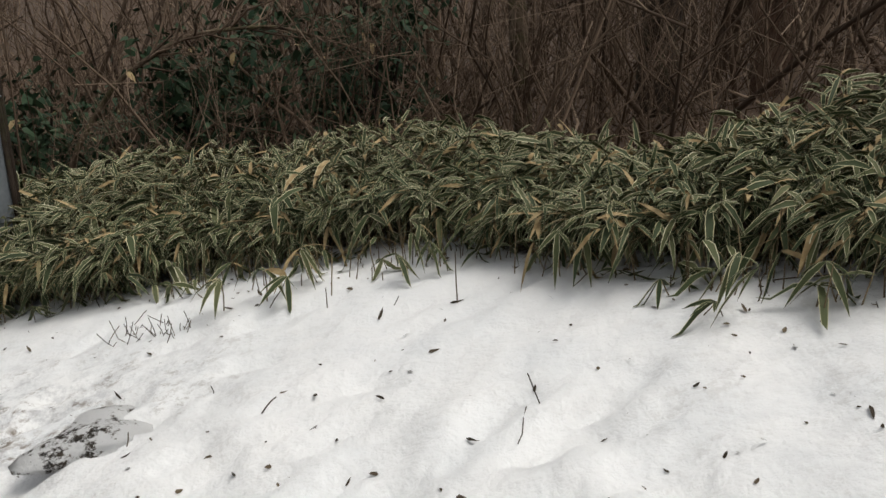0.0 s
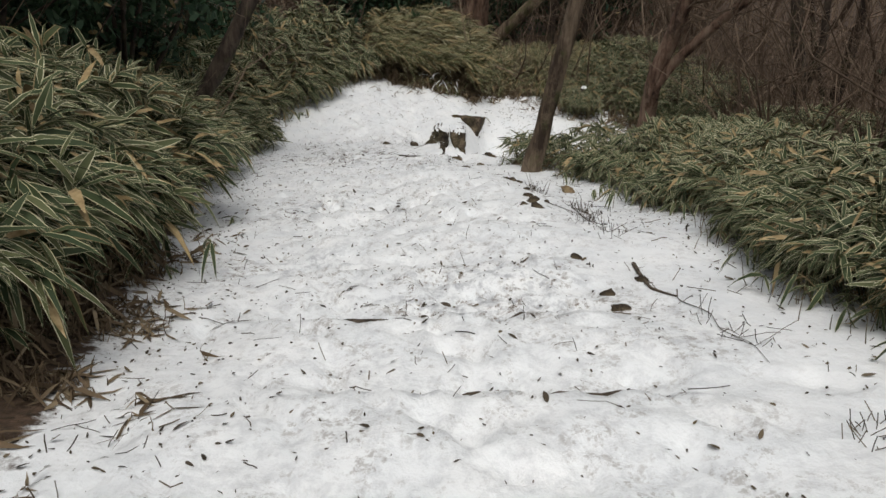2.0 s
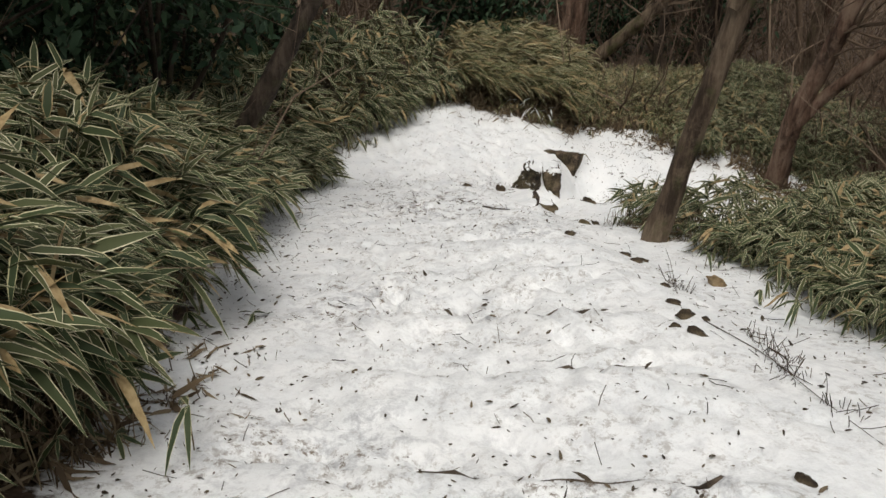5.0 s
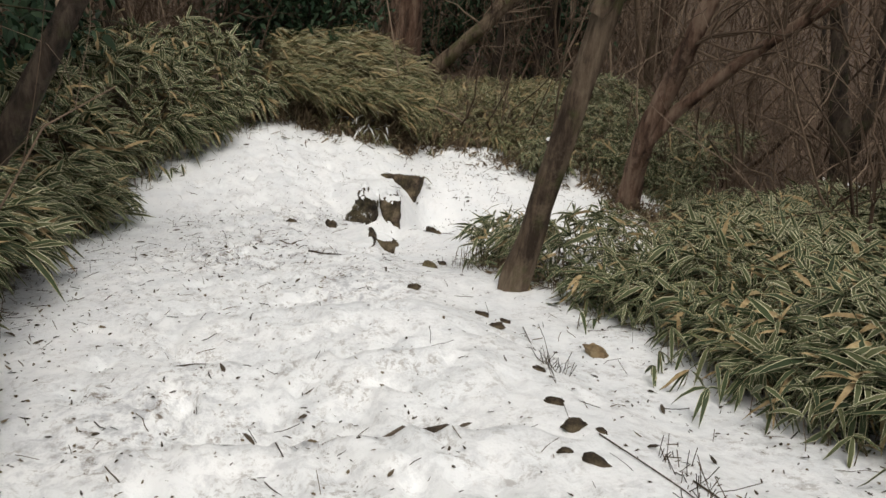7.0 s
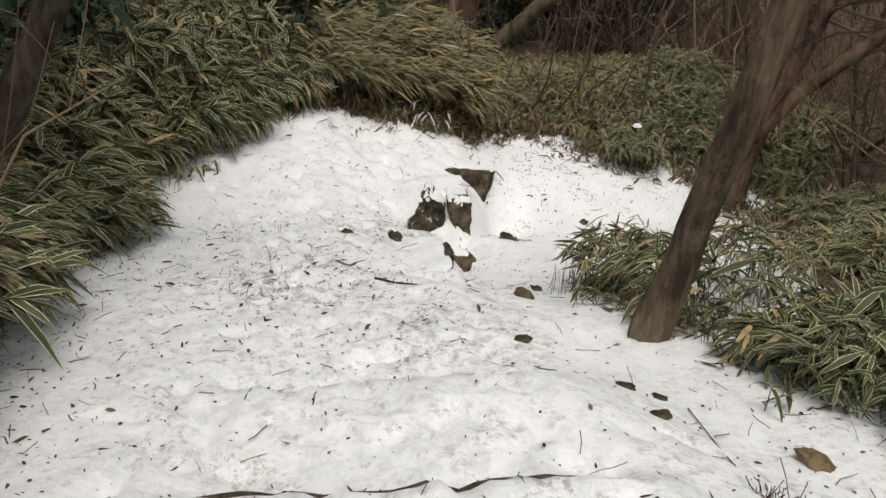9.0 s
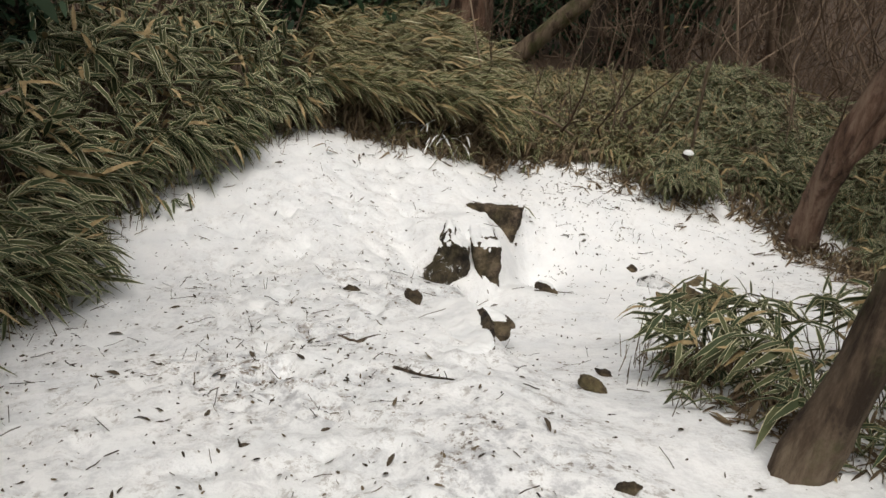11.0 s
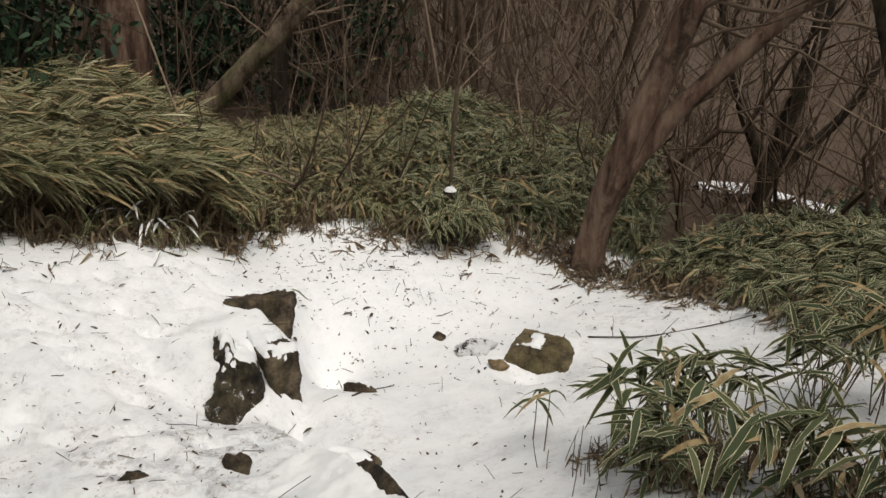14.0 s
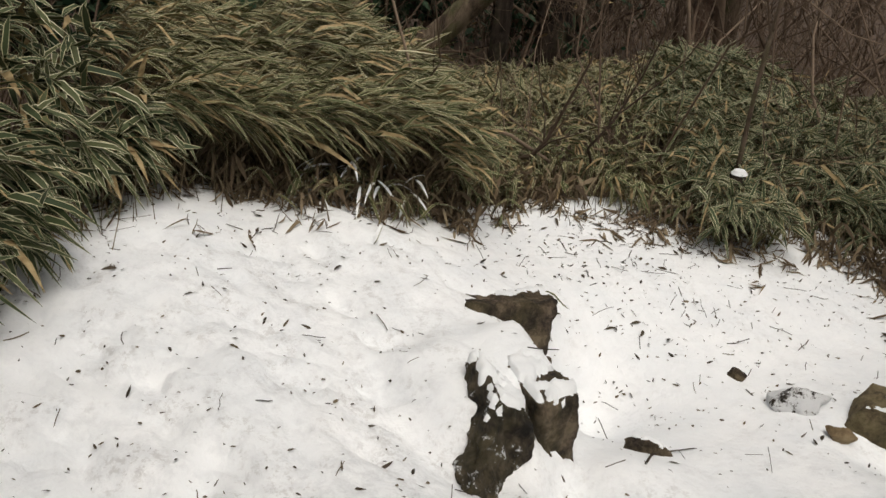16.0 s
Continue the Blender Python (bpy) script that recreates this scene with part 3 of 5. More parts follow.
def tree(label, points, radii, bark, seed, limbs=(), twigs=60, twig_len=0.2, sides=14, category="tree"):
    """A bare tree: trunk, limbs (each a list of points and two radii) and fine twigs."""
    rng = np.random.default_rng(seed)
    base = np.array(points[0], float)
    top = thing("tree", base, label, category)
    me, line, r = trunk_mesh(np.array(points) - base, radii, sides, bark, seed)
    part("trunk", me, top)
    ends = [(line, r)]
    for i, (pts, r0, r1) in enumerate(limbs):
        lm, ll, lr = trunk_mesh(np.array(pts) - base, np.linspace(r0, r1, len(pts)), max(8, sides - 4), bark, seed + i + 1)
        lm.name = "limb"
        part("limb", lm, top)
        ends.append((ll, lr))
    if twigs:
        packs = []
        for ll, lr in ends:
            k = 8
            ii = np.linspace(0, len(ll) - 1, k).astype(int)
            a, ar = offshoots(rng, ll[None, ii], np.minimum(lr[None, ii], 0.03), twigs // len(ends) + 1, 0.45, 0.99, twig_len, 1.0, 0.3, 5)
            b, br = offshoots(rng, a, ar, twigs * 3 // len(ends) + 1, 0.25, 0.95, 0.55, 1.0, 0.2, 4)
            packs += [tubes(a, ar, 4), tubes(b, np.maximum(br, 0.0016), 3)]
        v, f = joined(packs)
        part("brushwood", mesh_of("brushwood", v, f, [TWIG]), top, "fine bare twigs", "stuff")
    return top


def brush(label, spots, heights, seed, lean=0.25, thick=0.012, twig=5, name="bare_brush", wander=0.05):
    """Many thin bare stems with twigs, as one mass."""
    rng = np.random.default_rng(seed)
    n = len(spots)
    z = rise(spots[:, 0], spots[:, 1]) - 0.05
    base = np.stack([spots[:, 0], spots[:, 1], z], -1)
    way = np.stack([rng.normal(0, lean, n), rng.normal(0, lean, n), np.ones(n)], -1)
    lines = stalks(rng, base, way, heights, 6, wander)
    r0 = thick * rng.lognormal(0, 0.5, n)
    rad = r0[:, None] * np.linspace(1, 0.25, 6)[None]
    a, ar = offshoots(rng, lines, rad, n * twig, 0.15, 0.97, 0.32, 0.9, 0.45, 4)
    b, br = offshoots(rng, a, ar, n * twig, 0.2, 0.95, 0.5, 1.0, 0.3, 2)
    v, f = joined([tubes(lines, rad, 5), tubes(a, np.maximum(ar, 0.0022), 3), tubes(b, np.maximum(br, 0.0018), 3)])
    return tagged(new(name, mesh_of(name, v, f, [TWIG])), label, "shrub", kind="stuff")


def evergreen(label, at, tall, wide, seed, leaves=2600, size=0.09, low=0.05):
    """An evergreen bush: stems and clumps of small dark leaves with gaps."""
    rng = np.random.default_rng(seed)
    base = np.array([at[0], at[1], float(rise(*at))])
    top = thing("evergreen_shrub", base, label, "shrub")
    n = 7
    way = np.stack([rng.normal(0, 0.3, n), rng.normal(0, 0.3, n), np.ones(n)], -1)
    lines = stalks(rng, np.zeros((n, 3)) - [0, 0, 0.05], way, tall * rng.uniform(0.6, 0.95, n), 6, 0.05)
    rad = np.linspace(0.035, 0.008, 6)[None] * np.ones((n, 1))
    a, ar = offshoots(rng, lines, rad, 70, low, 0.98, 0.4, 1.3, 0.2, 4)
    for i in range(n):
        v, f = tubes(lines[i:i + 1], rad[i:i + 1], 7)
        part("stem", mesh_of("stem", v, f, [BARK_DARK]), top)
    v, f = tubes(a, ar, 4)
    part("brushwood", mesh_of("brushwood", v, f, [BARK_DARK]), top, kind="stuff")
    clump = np.concatenate([a[:, -1], a[:, 2], lines[:, -1]])
    clump = clump * np.array([wide / tall * 1.5, wide / tall * 1.5, 1])
    who = rng.integers(0, len(clump), leaves)
    p = clump[who] + rng.normal(0, 0.13 * wide ** 0.5, (leaves, 3))
    p[:, 2] = np.maximum(p[:, 2], 0.05)
    w = rng.normal(0, 1, (leaves, 3)) + [0, 0, -0.2]
    L = size * rng.uniform(0.6, 1.3, leaves)
    bv, bf, mask = blades(p, w, L, L * 0.45, rng.uniform(0, 0.4, leaves), rng.normal(0, 0.8, leaves), False, plain=True)
    part("crown", mesh_of("crown", bv, bf, [EVERGREEN]), top, "small glossy dark green leaves", "stuff")
    return top


def rock_mesh(size, seed, sharp=0.25, mats=(), cuts=4):
    """An angular stone: a ball cut by random planes, then roughened."""
    bm = bmesh.new()
    bmesh.ops.create_icosphere(bm, subdivisions=cuts, radius=1.0)
    rng = np.random.default_rng(seed)
    planes = [(Vector(rng.normal(0, 1, 3)).normalized(), rng.uniform(0.55, 0.85)) for _ in range(11)]
    for v in bm.verts:
        c = v.co
        for nrm, d in planes:
            over = c.dot(nrm) - d
            if over > 0:
                c = c - nrm * over * (1 - sharp * 0.3)
        c = c * (1 + 0.30 * noise.noise(c * 1.6 + Vector((seed * 1.7, 0, 0))) + 0.10 * noise.noise(c * 5 + Vector((0, seed, 0))) + 0.04 * noise.noise(c * 12))
        v.co = Vector((c.x * size[0] / 1.4, c.y * size[1] / 1.4, c.z * size[2] / 1.4))
    me = bpy.data.meshes.new("stone")
    bm.to_mesh(me)
    bm.free()
    for m in mats:
        me.materials.append(m)
    for p in me.polygons:
        p.use_smooth = True
    return me


def cap_of(me, lift, reach=0.35, seed=0):
    """A skin of snow on the upper faces of a stone."""
    bm = bmesh.new()
    bm.from_mesh(me)
    bm.normal_update()
    gone = [f for f in bm.faces if f.normal.z < reach + 0.35 * noise.noise(f.calc_center_median() * 9 + Vector((seed, 3, 1)))]
    bmesh.ops.delete(bm, geom=gone, context="FACES")
    left, best = set(bm.faces), set()
    while left:
        heap, isle = [left.pop()], set()
        while heap:
            g = heap.pop()
            isle.add(g)
            for e in g.edges:
                for o in e.link_faces:
                    if o in left:
                        left.discard(o)
                        heap.append(o)
        best = isle if len(isle) > len(best) else best
    bmesh.ops.delete(bm, geom=[g for g in bm.faces if g not in best], context="FACES")
    rim = {v for e in bm.edges if e.is_boundary for v in e.verts}
    for v in bm.verts:
        v.co += Vector((0, 0, -0.004)) if v in rim else v.normal * 0.3 * lift + Vector((0, 0, lift))
    out = bpy.data.meshes.new("snow")
    bm.to_mesh(out)
    bm.free()
    out.materials.append(CAP)
    for p in out.polygons:
        p.use_smooth = True
    return out


def stone(label, at, size, seed, mat, turn=0.0, cap=0.0, sink=0.25, reach=0.35, name="stone", group="", z=None):
    floor = float(ground_z(at[0], at[1])) if z is None else z
    top = thing(name, (at[0], at[1], floor + size[2] * 0.5 * (1 - 2 * sink)), label, "rock", group)
    top.rotation_euler = (0, 0, turn)
    me = rock_mesh(size, seed, mats=[mat])
    part("body", me, top)
    if cap:
        part("snow", cap_of(me, cap, reach, seed), top, "cap of fresh snow")
    return top


def crag(label, face, depth, mat, seed, snow=0.0, reach=0.6, name="rock", rough=0.03):
    """A broken rock: a many-sided face carried back by depth, its edges worn, its sides uneven; snow: thickness on top."""
    front = np.array(face, float)
    base = front.mean(0) + np.array(depth) / 2
    top = thing(name, base, label, "rock")
    front = front - base
    c = front.mean(0)
    rings = [c + (front - c) * 0.86 - 0.06 * np.array(depth), front, front + 0.5 * np.array(depth), c + (front - c) * 0.95 + np.array(depth)]
    bm = bmesh.new()
    vs = [[bm.verts.new(p) for p in ring] for ring in rings]
    n = len(face)
    for a, b in zip(vs, vs[1:]):
        for i in range(n):
            bm.faces.new((a[i], a[(i + 1) % n], b[(i + 1) % n], b[i]))
    bm.faces.new(vs[0][::-1])
    bm.faces.new(vs[-1])
    bmesh.ops.triangulate(bm, faces=bm.faces)
    for _ in range(5):
        long = [e for e in bm.edges if e.calc_length() > 0.028]
        if not long:
            break
        bmesh.ops.subdivide_edges(bm, edges=long, cuts=1)
        bmesh.ops.triangulate(bm, faces=[f for f in bm.faces if len(f.verts) > 3])
    bmesh.ops.recalc_face_normals(bm, faces=bm.faces)
    bmesh.ops.smooth_vert(bm, verts=bm.verts, factor=0.5, use_axis_x=True, use_axis_y=True, use_axis_z=True)
    bm.normal_update()
    shift = Vector((seed * 3.1, seed * 1.7, 0))
    for v in bm.verts:
        big = noise.noise(v.co * 7 + shift)
        ledge = abs(noise.noise(Vector((v.co.x * 6, v.co.y * 6, v.co.z * 17)) + shift))
        v.co += v.normal * rough * (0.7 * big - 0.7 * ledge + 0.45 * noise.noise(v.co * 24 + shift) + 0.25 * noise.noise(v.co * 60))
    bmesh.ops.recalc_face_normals(bm, faces=bm.faces)
    me = bpy.data.meshes.new("body")
    bm.to_mesh(me)
    bm.free()
    me.materials.append(mat)
    for p in me.polygons:
        p.use_smooth = True
    part("body", me, top)
    if snow:
        part("snow", cap_of(me, snow, reach, seed), top, "cap of fresh snow")
    return top


build_ground()

# ---- dwarf bamboo on both sides ----
VALLEY = [(2.7, 1.75), (1.4, 2.1), (0.95, 2.55), (0.12, 3.22), (-0.62, 3.6), (-1.3, 3.9), (-2.1, 4.12), (-3.7, 4.28), (-4.8, 4.46), (-5.9, 4.86), (-6.8, 4.98), (-7.7, 5.1), (-8.5, 5.0)]
thicket("low thicket of striped dwarf bamboo along the snowy path", VALLEY, 1.5, 0.46, 330, 11, fringe=620, leaf=(0.13, 0.235), wide=0.032, lean=0.45, rough=1.5,
        singles=230, single_zone=(-8.4, -0.5), stubble=90, deep_by=([-8, -5, -2, 2], [1.0, 0.85, 0.55, 0.5]), tall_by=([-8.6, -7.4, -5, -2, -0.5, 1], [0.78, 1.0, 1.15, 1.22, 0.95, 0.82]), leaf_by=([-4.5, -1.0], [0.95, 0.66]), slump=0.2, foot=0.52, bare=0.5, low_share=0.55)
thicket("small clump of dwarf bamboo beyond the leaning tree", [(-8.75, 4.95), (-9.3, 4.75), (-10.0, 4.8), (-10.45, 5.1)], 0.9, 0.47, 80, 12, fringe=50, leaf=(0.14, 0.22), wide=0.026, lean=0.5, rough=1.6, singles=60, single_zone=(-10.6, -8.8), tall_by=([-10.4, -9.8, -9.0], [1.0, 0.8, 0.62]), stubble=120, slump=-0.05, bare=0.9, foot=0.85, low_share=0.1)
BANK = [(-14.6, 3.65), (-14.25, 2.92), (-13.5, 2.12), (-12.42, 1.64), (-11.3, 1.22), (-10.2, 0.98), (-9.4, 0.88), (-7.9, 0.84), (-5.7, 0.68), (-4.6, 0.5), (-3.8, 0.12), (-3.2, -0.6)]
thicket("tall thicket of striped dwarf bamboo leaning over the path", BANK, 2.0, 0.95, 165, 13, fringe=420, leaf_by=([-12, -7.5], [1.12, 1.0]), thin_by=([-12, -7], [0.66, 1.0]), leaf=(0.20, 0.31), wide=0.046, lean=0.75, flow=(0.0, 0.5),
        singles=300, single_zone=(-6.5, -2.5), tall_by=([-14, -12, -9, -6, -4, -2], [0.78, 0.74, 0.88, 1.02, 1.15, 1.1]), stubble=170, stub=(0.06, 0.3), slump=0.25, bare=0.8, foot=0.66, low_share=0.28, fine_from=-9.0, flow_by=([-9, -6], [1.0, 0.45]))
thicket("mound of yellowing dwarf bamboo at the path's end", [(-14.5, 5.25), (-14.7, 4.6), (-14.85, 3.5)], 2.2, 0.78, 270, 14, leaf=(0.22, 0.36), wide=0.023, lean=0.75, flow=(0.3, 1.3), rough=1.3, fringe=60, mats=[LEAF_OLD, MARGIN], stubble=240, stub=(0.1, 0.4), bare=0.95, ragged=0.9, slump=-0.15, foot=0.9, low_share=0.05)
thicket("low weathered dwarf bamboo round the hollow", [(-13.65, 7.5), (-14.02, 6.95), (-14.45, 6.28), (-14.85, 5.4)], 2.6, 0.30, 190, 15, fringe=260, leaf=(0.13, 0.24), wide=0.020, lean=0.4, mats=[LEAF_OLD, MARGIN], stubble=260, stub=(0.08, 0.34), rough=1.6, bare=0.9, ragged=1.2, slump=0.1, foot=0.5, low_share=0.2, crowd=0.9)
thicket("green and yellowing dwarf bamboo behind the forked tree", [(-12.5, 8.55), (-13.1, 8.12), (-13.52, 7.5), (-13.95, 7.0)], 2.4, 0.44, 175, 17, fringe=220, leaf=(0.2, 0.34), wide=0.025, lean=0.6, stubble=260, stub=(0.08, 0.34), rough=1.3, bare=0.9, ragged=1.3, slump=0.2, foot=0.5, low_share=0.25, crowd=0.9)
thicket("tuft of dwarf bamboo round a cut stump", [(-13.2, 7.15), (-13.25, 7.0), (-13.4, 6.75)], 0.6, 0.42, 330, 18, fine=False, leaf=(0.14, 0.22), wide=0.025, lean=0.3, rough=1.4, bare=0.6, slump=0.2, foot=0.8, low_share=0.9)
thicket("dark green dwarf bamboo under the forked tree", [(-9.4, 6.2), (-10.4, 7.1), (-11.3, 7.8), (-12.3, 8.2)], 2.4, 0.36, 300, 16, fringe=200, fine=False, leaf=(0.14, 0.22), wide=0.026, lean=0.4, stubble=60, rough=1.5, ragged=1.8)


def dry_growth(label, line, count, deep, tall, seed):
    """Dry brown stems and curled dead leaves standing and lying along a line, snow showing between."""
    rng = np.random.default_rng(seed)
    u = rng.uniform(0, 1, count)
    p, inward, _ = along(line, u)
    v = rng.normal(0.35, 0.45, count) * deep
    p = p + inward * (v + 0.18 * ripple(p[:, 0], p[:, 1], 0.5, seed))[:, None]
    keep = ripple(p[:, 0], p[:, 1], 0.22, seed + 1) > -0.35 + 0.6 * smooth(0.0, -0.5, v / deep)
    p, v = p[keep], v[keep]
    n = len(p)
    root = np.stack([p[:, 0], p[:, 1], ground_z(p[:, 0], p[:, 1]) - 0.02], -1)
    h = tall * rng.uniform(0.25, 1.1, n) * (0.35 + 0.65 * smooth(-0.2, 0.5, v / deep))
    lines = stalks(rng, root, np.stack([rng.normal(0, 0.35, n), rng.normal(0, 0.35, n), np.ones(n)], -1), h, 4, 0.09)
    mid = line[len(line) // 2]
    top = thing("dry_undergrowth", (mid[0], mid[1], float(ground_z(*mid))), label, "undergrowth", kind="stuff")
    offset = np.array(top.location)
    v2, f2 = tubes(lines, np.broadcast_to(np.array([0.0034, 0.003, 0.0024, 0.0014]), (n, 4)), 3)
    part("stems", mesh_of("stems", v2 - offset, f2, [DRY]), top, "thin dry brown stems", "stuff")
    m = 2 * n
    who = rng.integers(0, n, m)
    at = lines[who, rng.integers(1, 4, m)]
    az = rng.uniform(0, 2 * math.pi, m)
    L = rng.uniform(0.05, 0.17, m)
    bv, bf, mask = blades(at, np.stack([np.cos(az), np.sin(az), rng.normal(-0.5, 0.5, m)], -1), L, L * rng.uniform(0.09, 0.2, m), rng.uniform(0.1, 1.0, m), rng.normal(0, 0.9, m), False, plain=True)
    bv[:, 2] = np.maximum(bv[:, 2], ground_z(bv[:, 0], bv[:, 1]) + 0.005)
    part("leaves", mesh_of("leaves", bv - offset, bf, [DRY]), top, "curled dead leaves", "stuff")


dry_growth("dry brown stems and dead leaves below the bamboo mound", [(-14.3, 5.5), (-14.45, 4.7), (-14.75, 3.6)], 3000, 0.55, 0.48, 501)
dry_growth("dry stalks and dead leaves at the edge of the hollow", [(-12.55, 7.7), (-12.95, 7.3), (-13.42, 6.82), (-13.97, 6.3), (-14.45, 5.4)], 1200, 0.42, 0.26, 502)
dry_growth("dead leaves and bare stems under the leaning bamboo", BANK, 2600, 0.30, 0.24, 503)
dry_growth("dry stalks and brown leaves beside the upper path", [(-6.6, 1.15), (-5.4, 1.0), (-4.4, 0.95), (-3.6, 0.75), (-2.8, 0.2)], 2400, 0.65, 0.26, 506)
dry_growth("bare stems and dead leaves under the small bamboo clump", [(-8.75, 4.85), (-9.3, 4.65), (-10.0, 4.7), (-10.45, 5.0)], 420, 0.3, 0.2, 504)
dry_growth("dry stalks and dead leaves under the forked tree", [(-10.2, 6.9), (-11.0, 7.4), (-11.9, 7.6), (-12.5, 7.6)], 900, 0.4, 0.2, 505)

# ---- trees ----
tree("leaning grey-brown tree with peeling bark beside the path", [(-8.88, 4.50, -2.35), (-8.80, 4.62, -1.6), (-8.70, 4.80, -0.48), (-8.57, 5.03, 0.9), (-8.4, 5.3, 2.6), (-8.3, 5.6, 4.2)], [0.108, 0.080, 0.072, 0.066, 0.05, 0.03], BARK, 21,
     [([(-8.66, 4.77, -0.3), (-8.5, 5.05, 0.5), (-8.3, 5.3, 1.6), (-8.0, 5.5, 3.0)], 0.06, 0.02)], 60, sides=20)
tree("forked tree with reddish bark at the edge of the hollow", [(-12.63, 7.76, -3.7), (-12.5, 7.7, -3.0), (-12.26, 7.6, -2.4), (-11.95, 7.75, -1.3), (-11.6, 7.95, 0.2), (-11.2, 8.2, 2.0), (-10.9, 8.4, 4.0)], [0.16, 0.12, 0.115, 0.09, 0.08, 0.06, 0.03], BARK_RED, 22,
     [([(-12.3, 7.6, -2.6), (-12.0, 7.8, -2.0), (-11.4, 8.2, -1.2), (-10.5, 8.8, -0.2), (-9.4, 9.5, 1.0)], 0.08, 0.045)], 90, sides=20)
tree("dark tree leaning out of the bamboo over the path", [(-10.35, 0.55, -2.7), (-10.3, 1.0, -2.0), (-10.25, 1.5, -1.2), (-10.3, 2.0, -0.3), (-10.4, 2.5, 0.8), (-10.6, 2.9, 2.4)], [0.12, 0.095, 0.088, 0.08, 0.07, 0.05], BARK_DARK, 23, [([(-10.42, 2.55, 0.9), (-10.2, 2.9, 1.5), (-10.0, 3.3, 2.4)], 0.04, 0.015), ([(-10.5, 2.7, 1.4), (-10.9, 2.6, 2.0), (-11.2, 2.7, 2.9)], 0.035, 0.012)], 12)
tree("thick reddish trunk in the woods", [(-18.3, 6.5, -3.7), (-18.3, 6.55, -2.0), (-18.25, 6.6, -0.6), (-18.4, 6.3, 0.8), (-18.6, 6.0, 4.0)], [0.32, 0.26, 0.24, 0.16, 0.08], BARK_RED, 24,
     [([(-18.25, 6.6, -0.7), (-18.0, 7.1, -0.1), (-17.8, 7.6, 0.9), (-17.6, 8.0, 3.0)], 0.12, 0.05), ([(-18.3, 6.55, -0.9), (-18.5, 6.0, -0.2), (-18.9, 5.4, 1.2)], 0.10, 0.05)], 50)
tree("pale dead trunk leaning among the trees", [(-17.0, 6.0, -3.6), (-16.6, 6.55, -2.75), (-16.1, 7.15, -1.95), (-15.75, 7.75, -1.15), (-15.4, 8.4, -0.1)], [0.13, 0.115, 0.10, 0.085, 0.06], BARK, 25, [], 30)
tree("slim tree with dark bark", [(-17.2, 7.75, -3.9), (-17.15, 7.8, -2.6), (-17.0, 7.95, -1.2), (-16.8, 8.2, 1.5)], [0.10, 0.085, 0.075, 0.04], BARK_DARK, 26, [([(-17.1, 7.85, -2.0), (-17.2, 7.6, -1.0), (-17.3, 7.4, 0.6)], 0.045, 0.02)], 40)
tree("thick dark trunk in the woods", [(-17.6, 8.85, -3.7), (-17.6, 8.85, -2.2), (-17.5, 8.9, -0.8), (-17.4, 9.0, 2.5)], [0.22, 0.17, 0.155, 0.10], BARK_DARK, 34, [], 40)
tree("pale sapling with bare twigs", [(-13.6, 7.15, -3.4), (-13.55, 7.1, -2.3), (-13.5, 7.15, -1.3), (-13.4, 7.2, 0.4)], [0.016, 0.014, 0.011, 0.006], BARK, 27, [], 30, 0.35, 8)
tree("broken tree with a torn pale trunk", [(-16.4, 10.2, -3.9), (-16.35, 10.15, -2.3), (-16.3, 10.13, -1.0), (-16.1, 10.3, 2.0)], [0.10, 0.085, 0.08, 0.05], BARK, 28, [], 50)
tree("many-stemmed dark tree in the hollow", [(-12.9, 11.2, -4.0), (-12.85, 11.2, -3.3), (-12.6, 11.2, -2.0), (-12.4, 11.1, 0.0)], [0.12, 0.10, 0.08, 0.05], BARK_DARK, 29,
     [([(-12.85, 11.2, -3.4), (-13.3, 11.0, -2.4), (-13.8, 10.9, -0.8)], 0.07, 0.03), ([(-12.85, 11.2, -3.4), (-12.3, 11.6, -2.6), (-11.8, 11.9, -1.0)], 0.06, 0.03)], 60)
tree("slanting brown tree with two stems", [(-10.9, 9.3, -3.4), (-10.75, 9.0, -2.2), (-11.1, 9.0, -1.4), (-11.6, 9.1, -0.4), (-12.2, 9.2, 1.4)], [0.13, 0.10, 0.08, 0.07, 0.04], BARK_DARK, 30,
     [([(-10.75, 9.0, -2.2), (-10.6, 9.1, -1.6), (-10.9, 9.2, -0.7), (-11.0, 9.3, 0.8)], 0.06, 0.03)], 50)
tree("stout dark trunk behind the bamboo", [(2.2, 9.0, -1.2), (2.2, 9.0, 0.4), (2.25, 9.05, 2.0), (2.3, 9.1, 4.5)], [0.24, 0.19, 0.17, 0.12], BARK_DARK, 31, [], 30)
tree("brown tree with snow in its fork", [(3.1, 8.4, -1.2), (3.1, 8.4, 0.4), (3.25, 8.4, 1.4), (3.5, 8.5, 3.6)], [0.20, 0.16, 0.14, 0.08], BARK_RED, 32,
     [([(3.1, 8.4, 0.3), (2.85, 8.3, 0.9), (2.75, 8.25, 1.5), (2.6, 8.2, 2.6)], 0.07, 0.03)], 40)
tree("thin arching tree with pale bark", [(-3.3, 7.0, -1.6), (-3.1, 7.0, -0.3), (-2.6, 7.0, 0.4), (-2.0, 7.0, 0.75), (-1.3, 7.0, 0.82), (-0.6, 7.1, 0.6)], [0.03, 0.026, 0.022, 0.018, 0.014, 0.008], BARK, 33, [], 30, 0.2, 8)
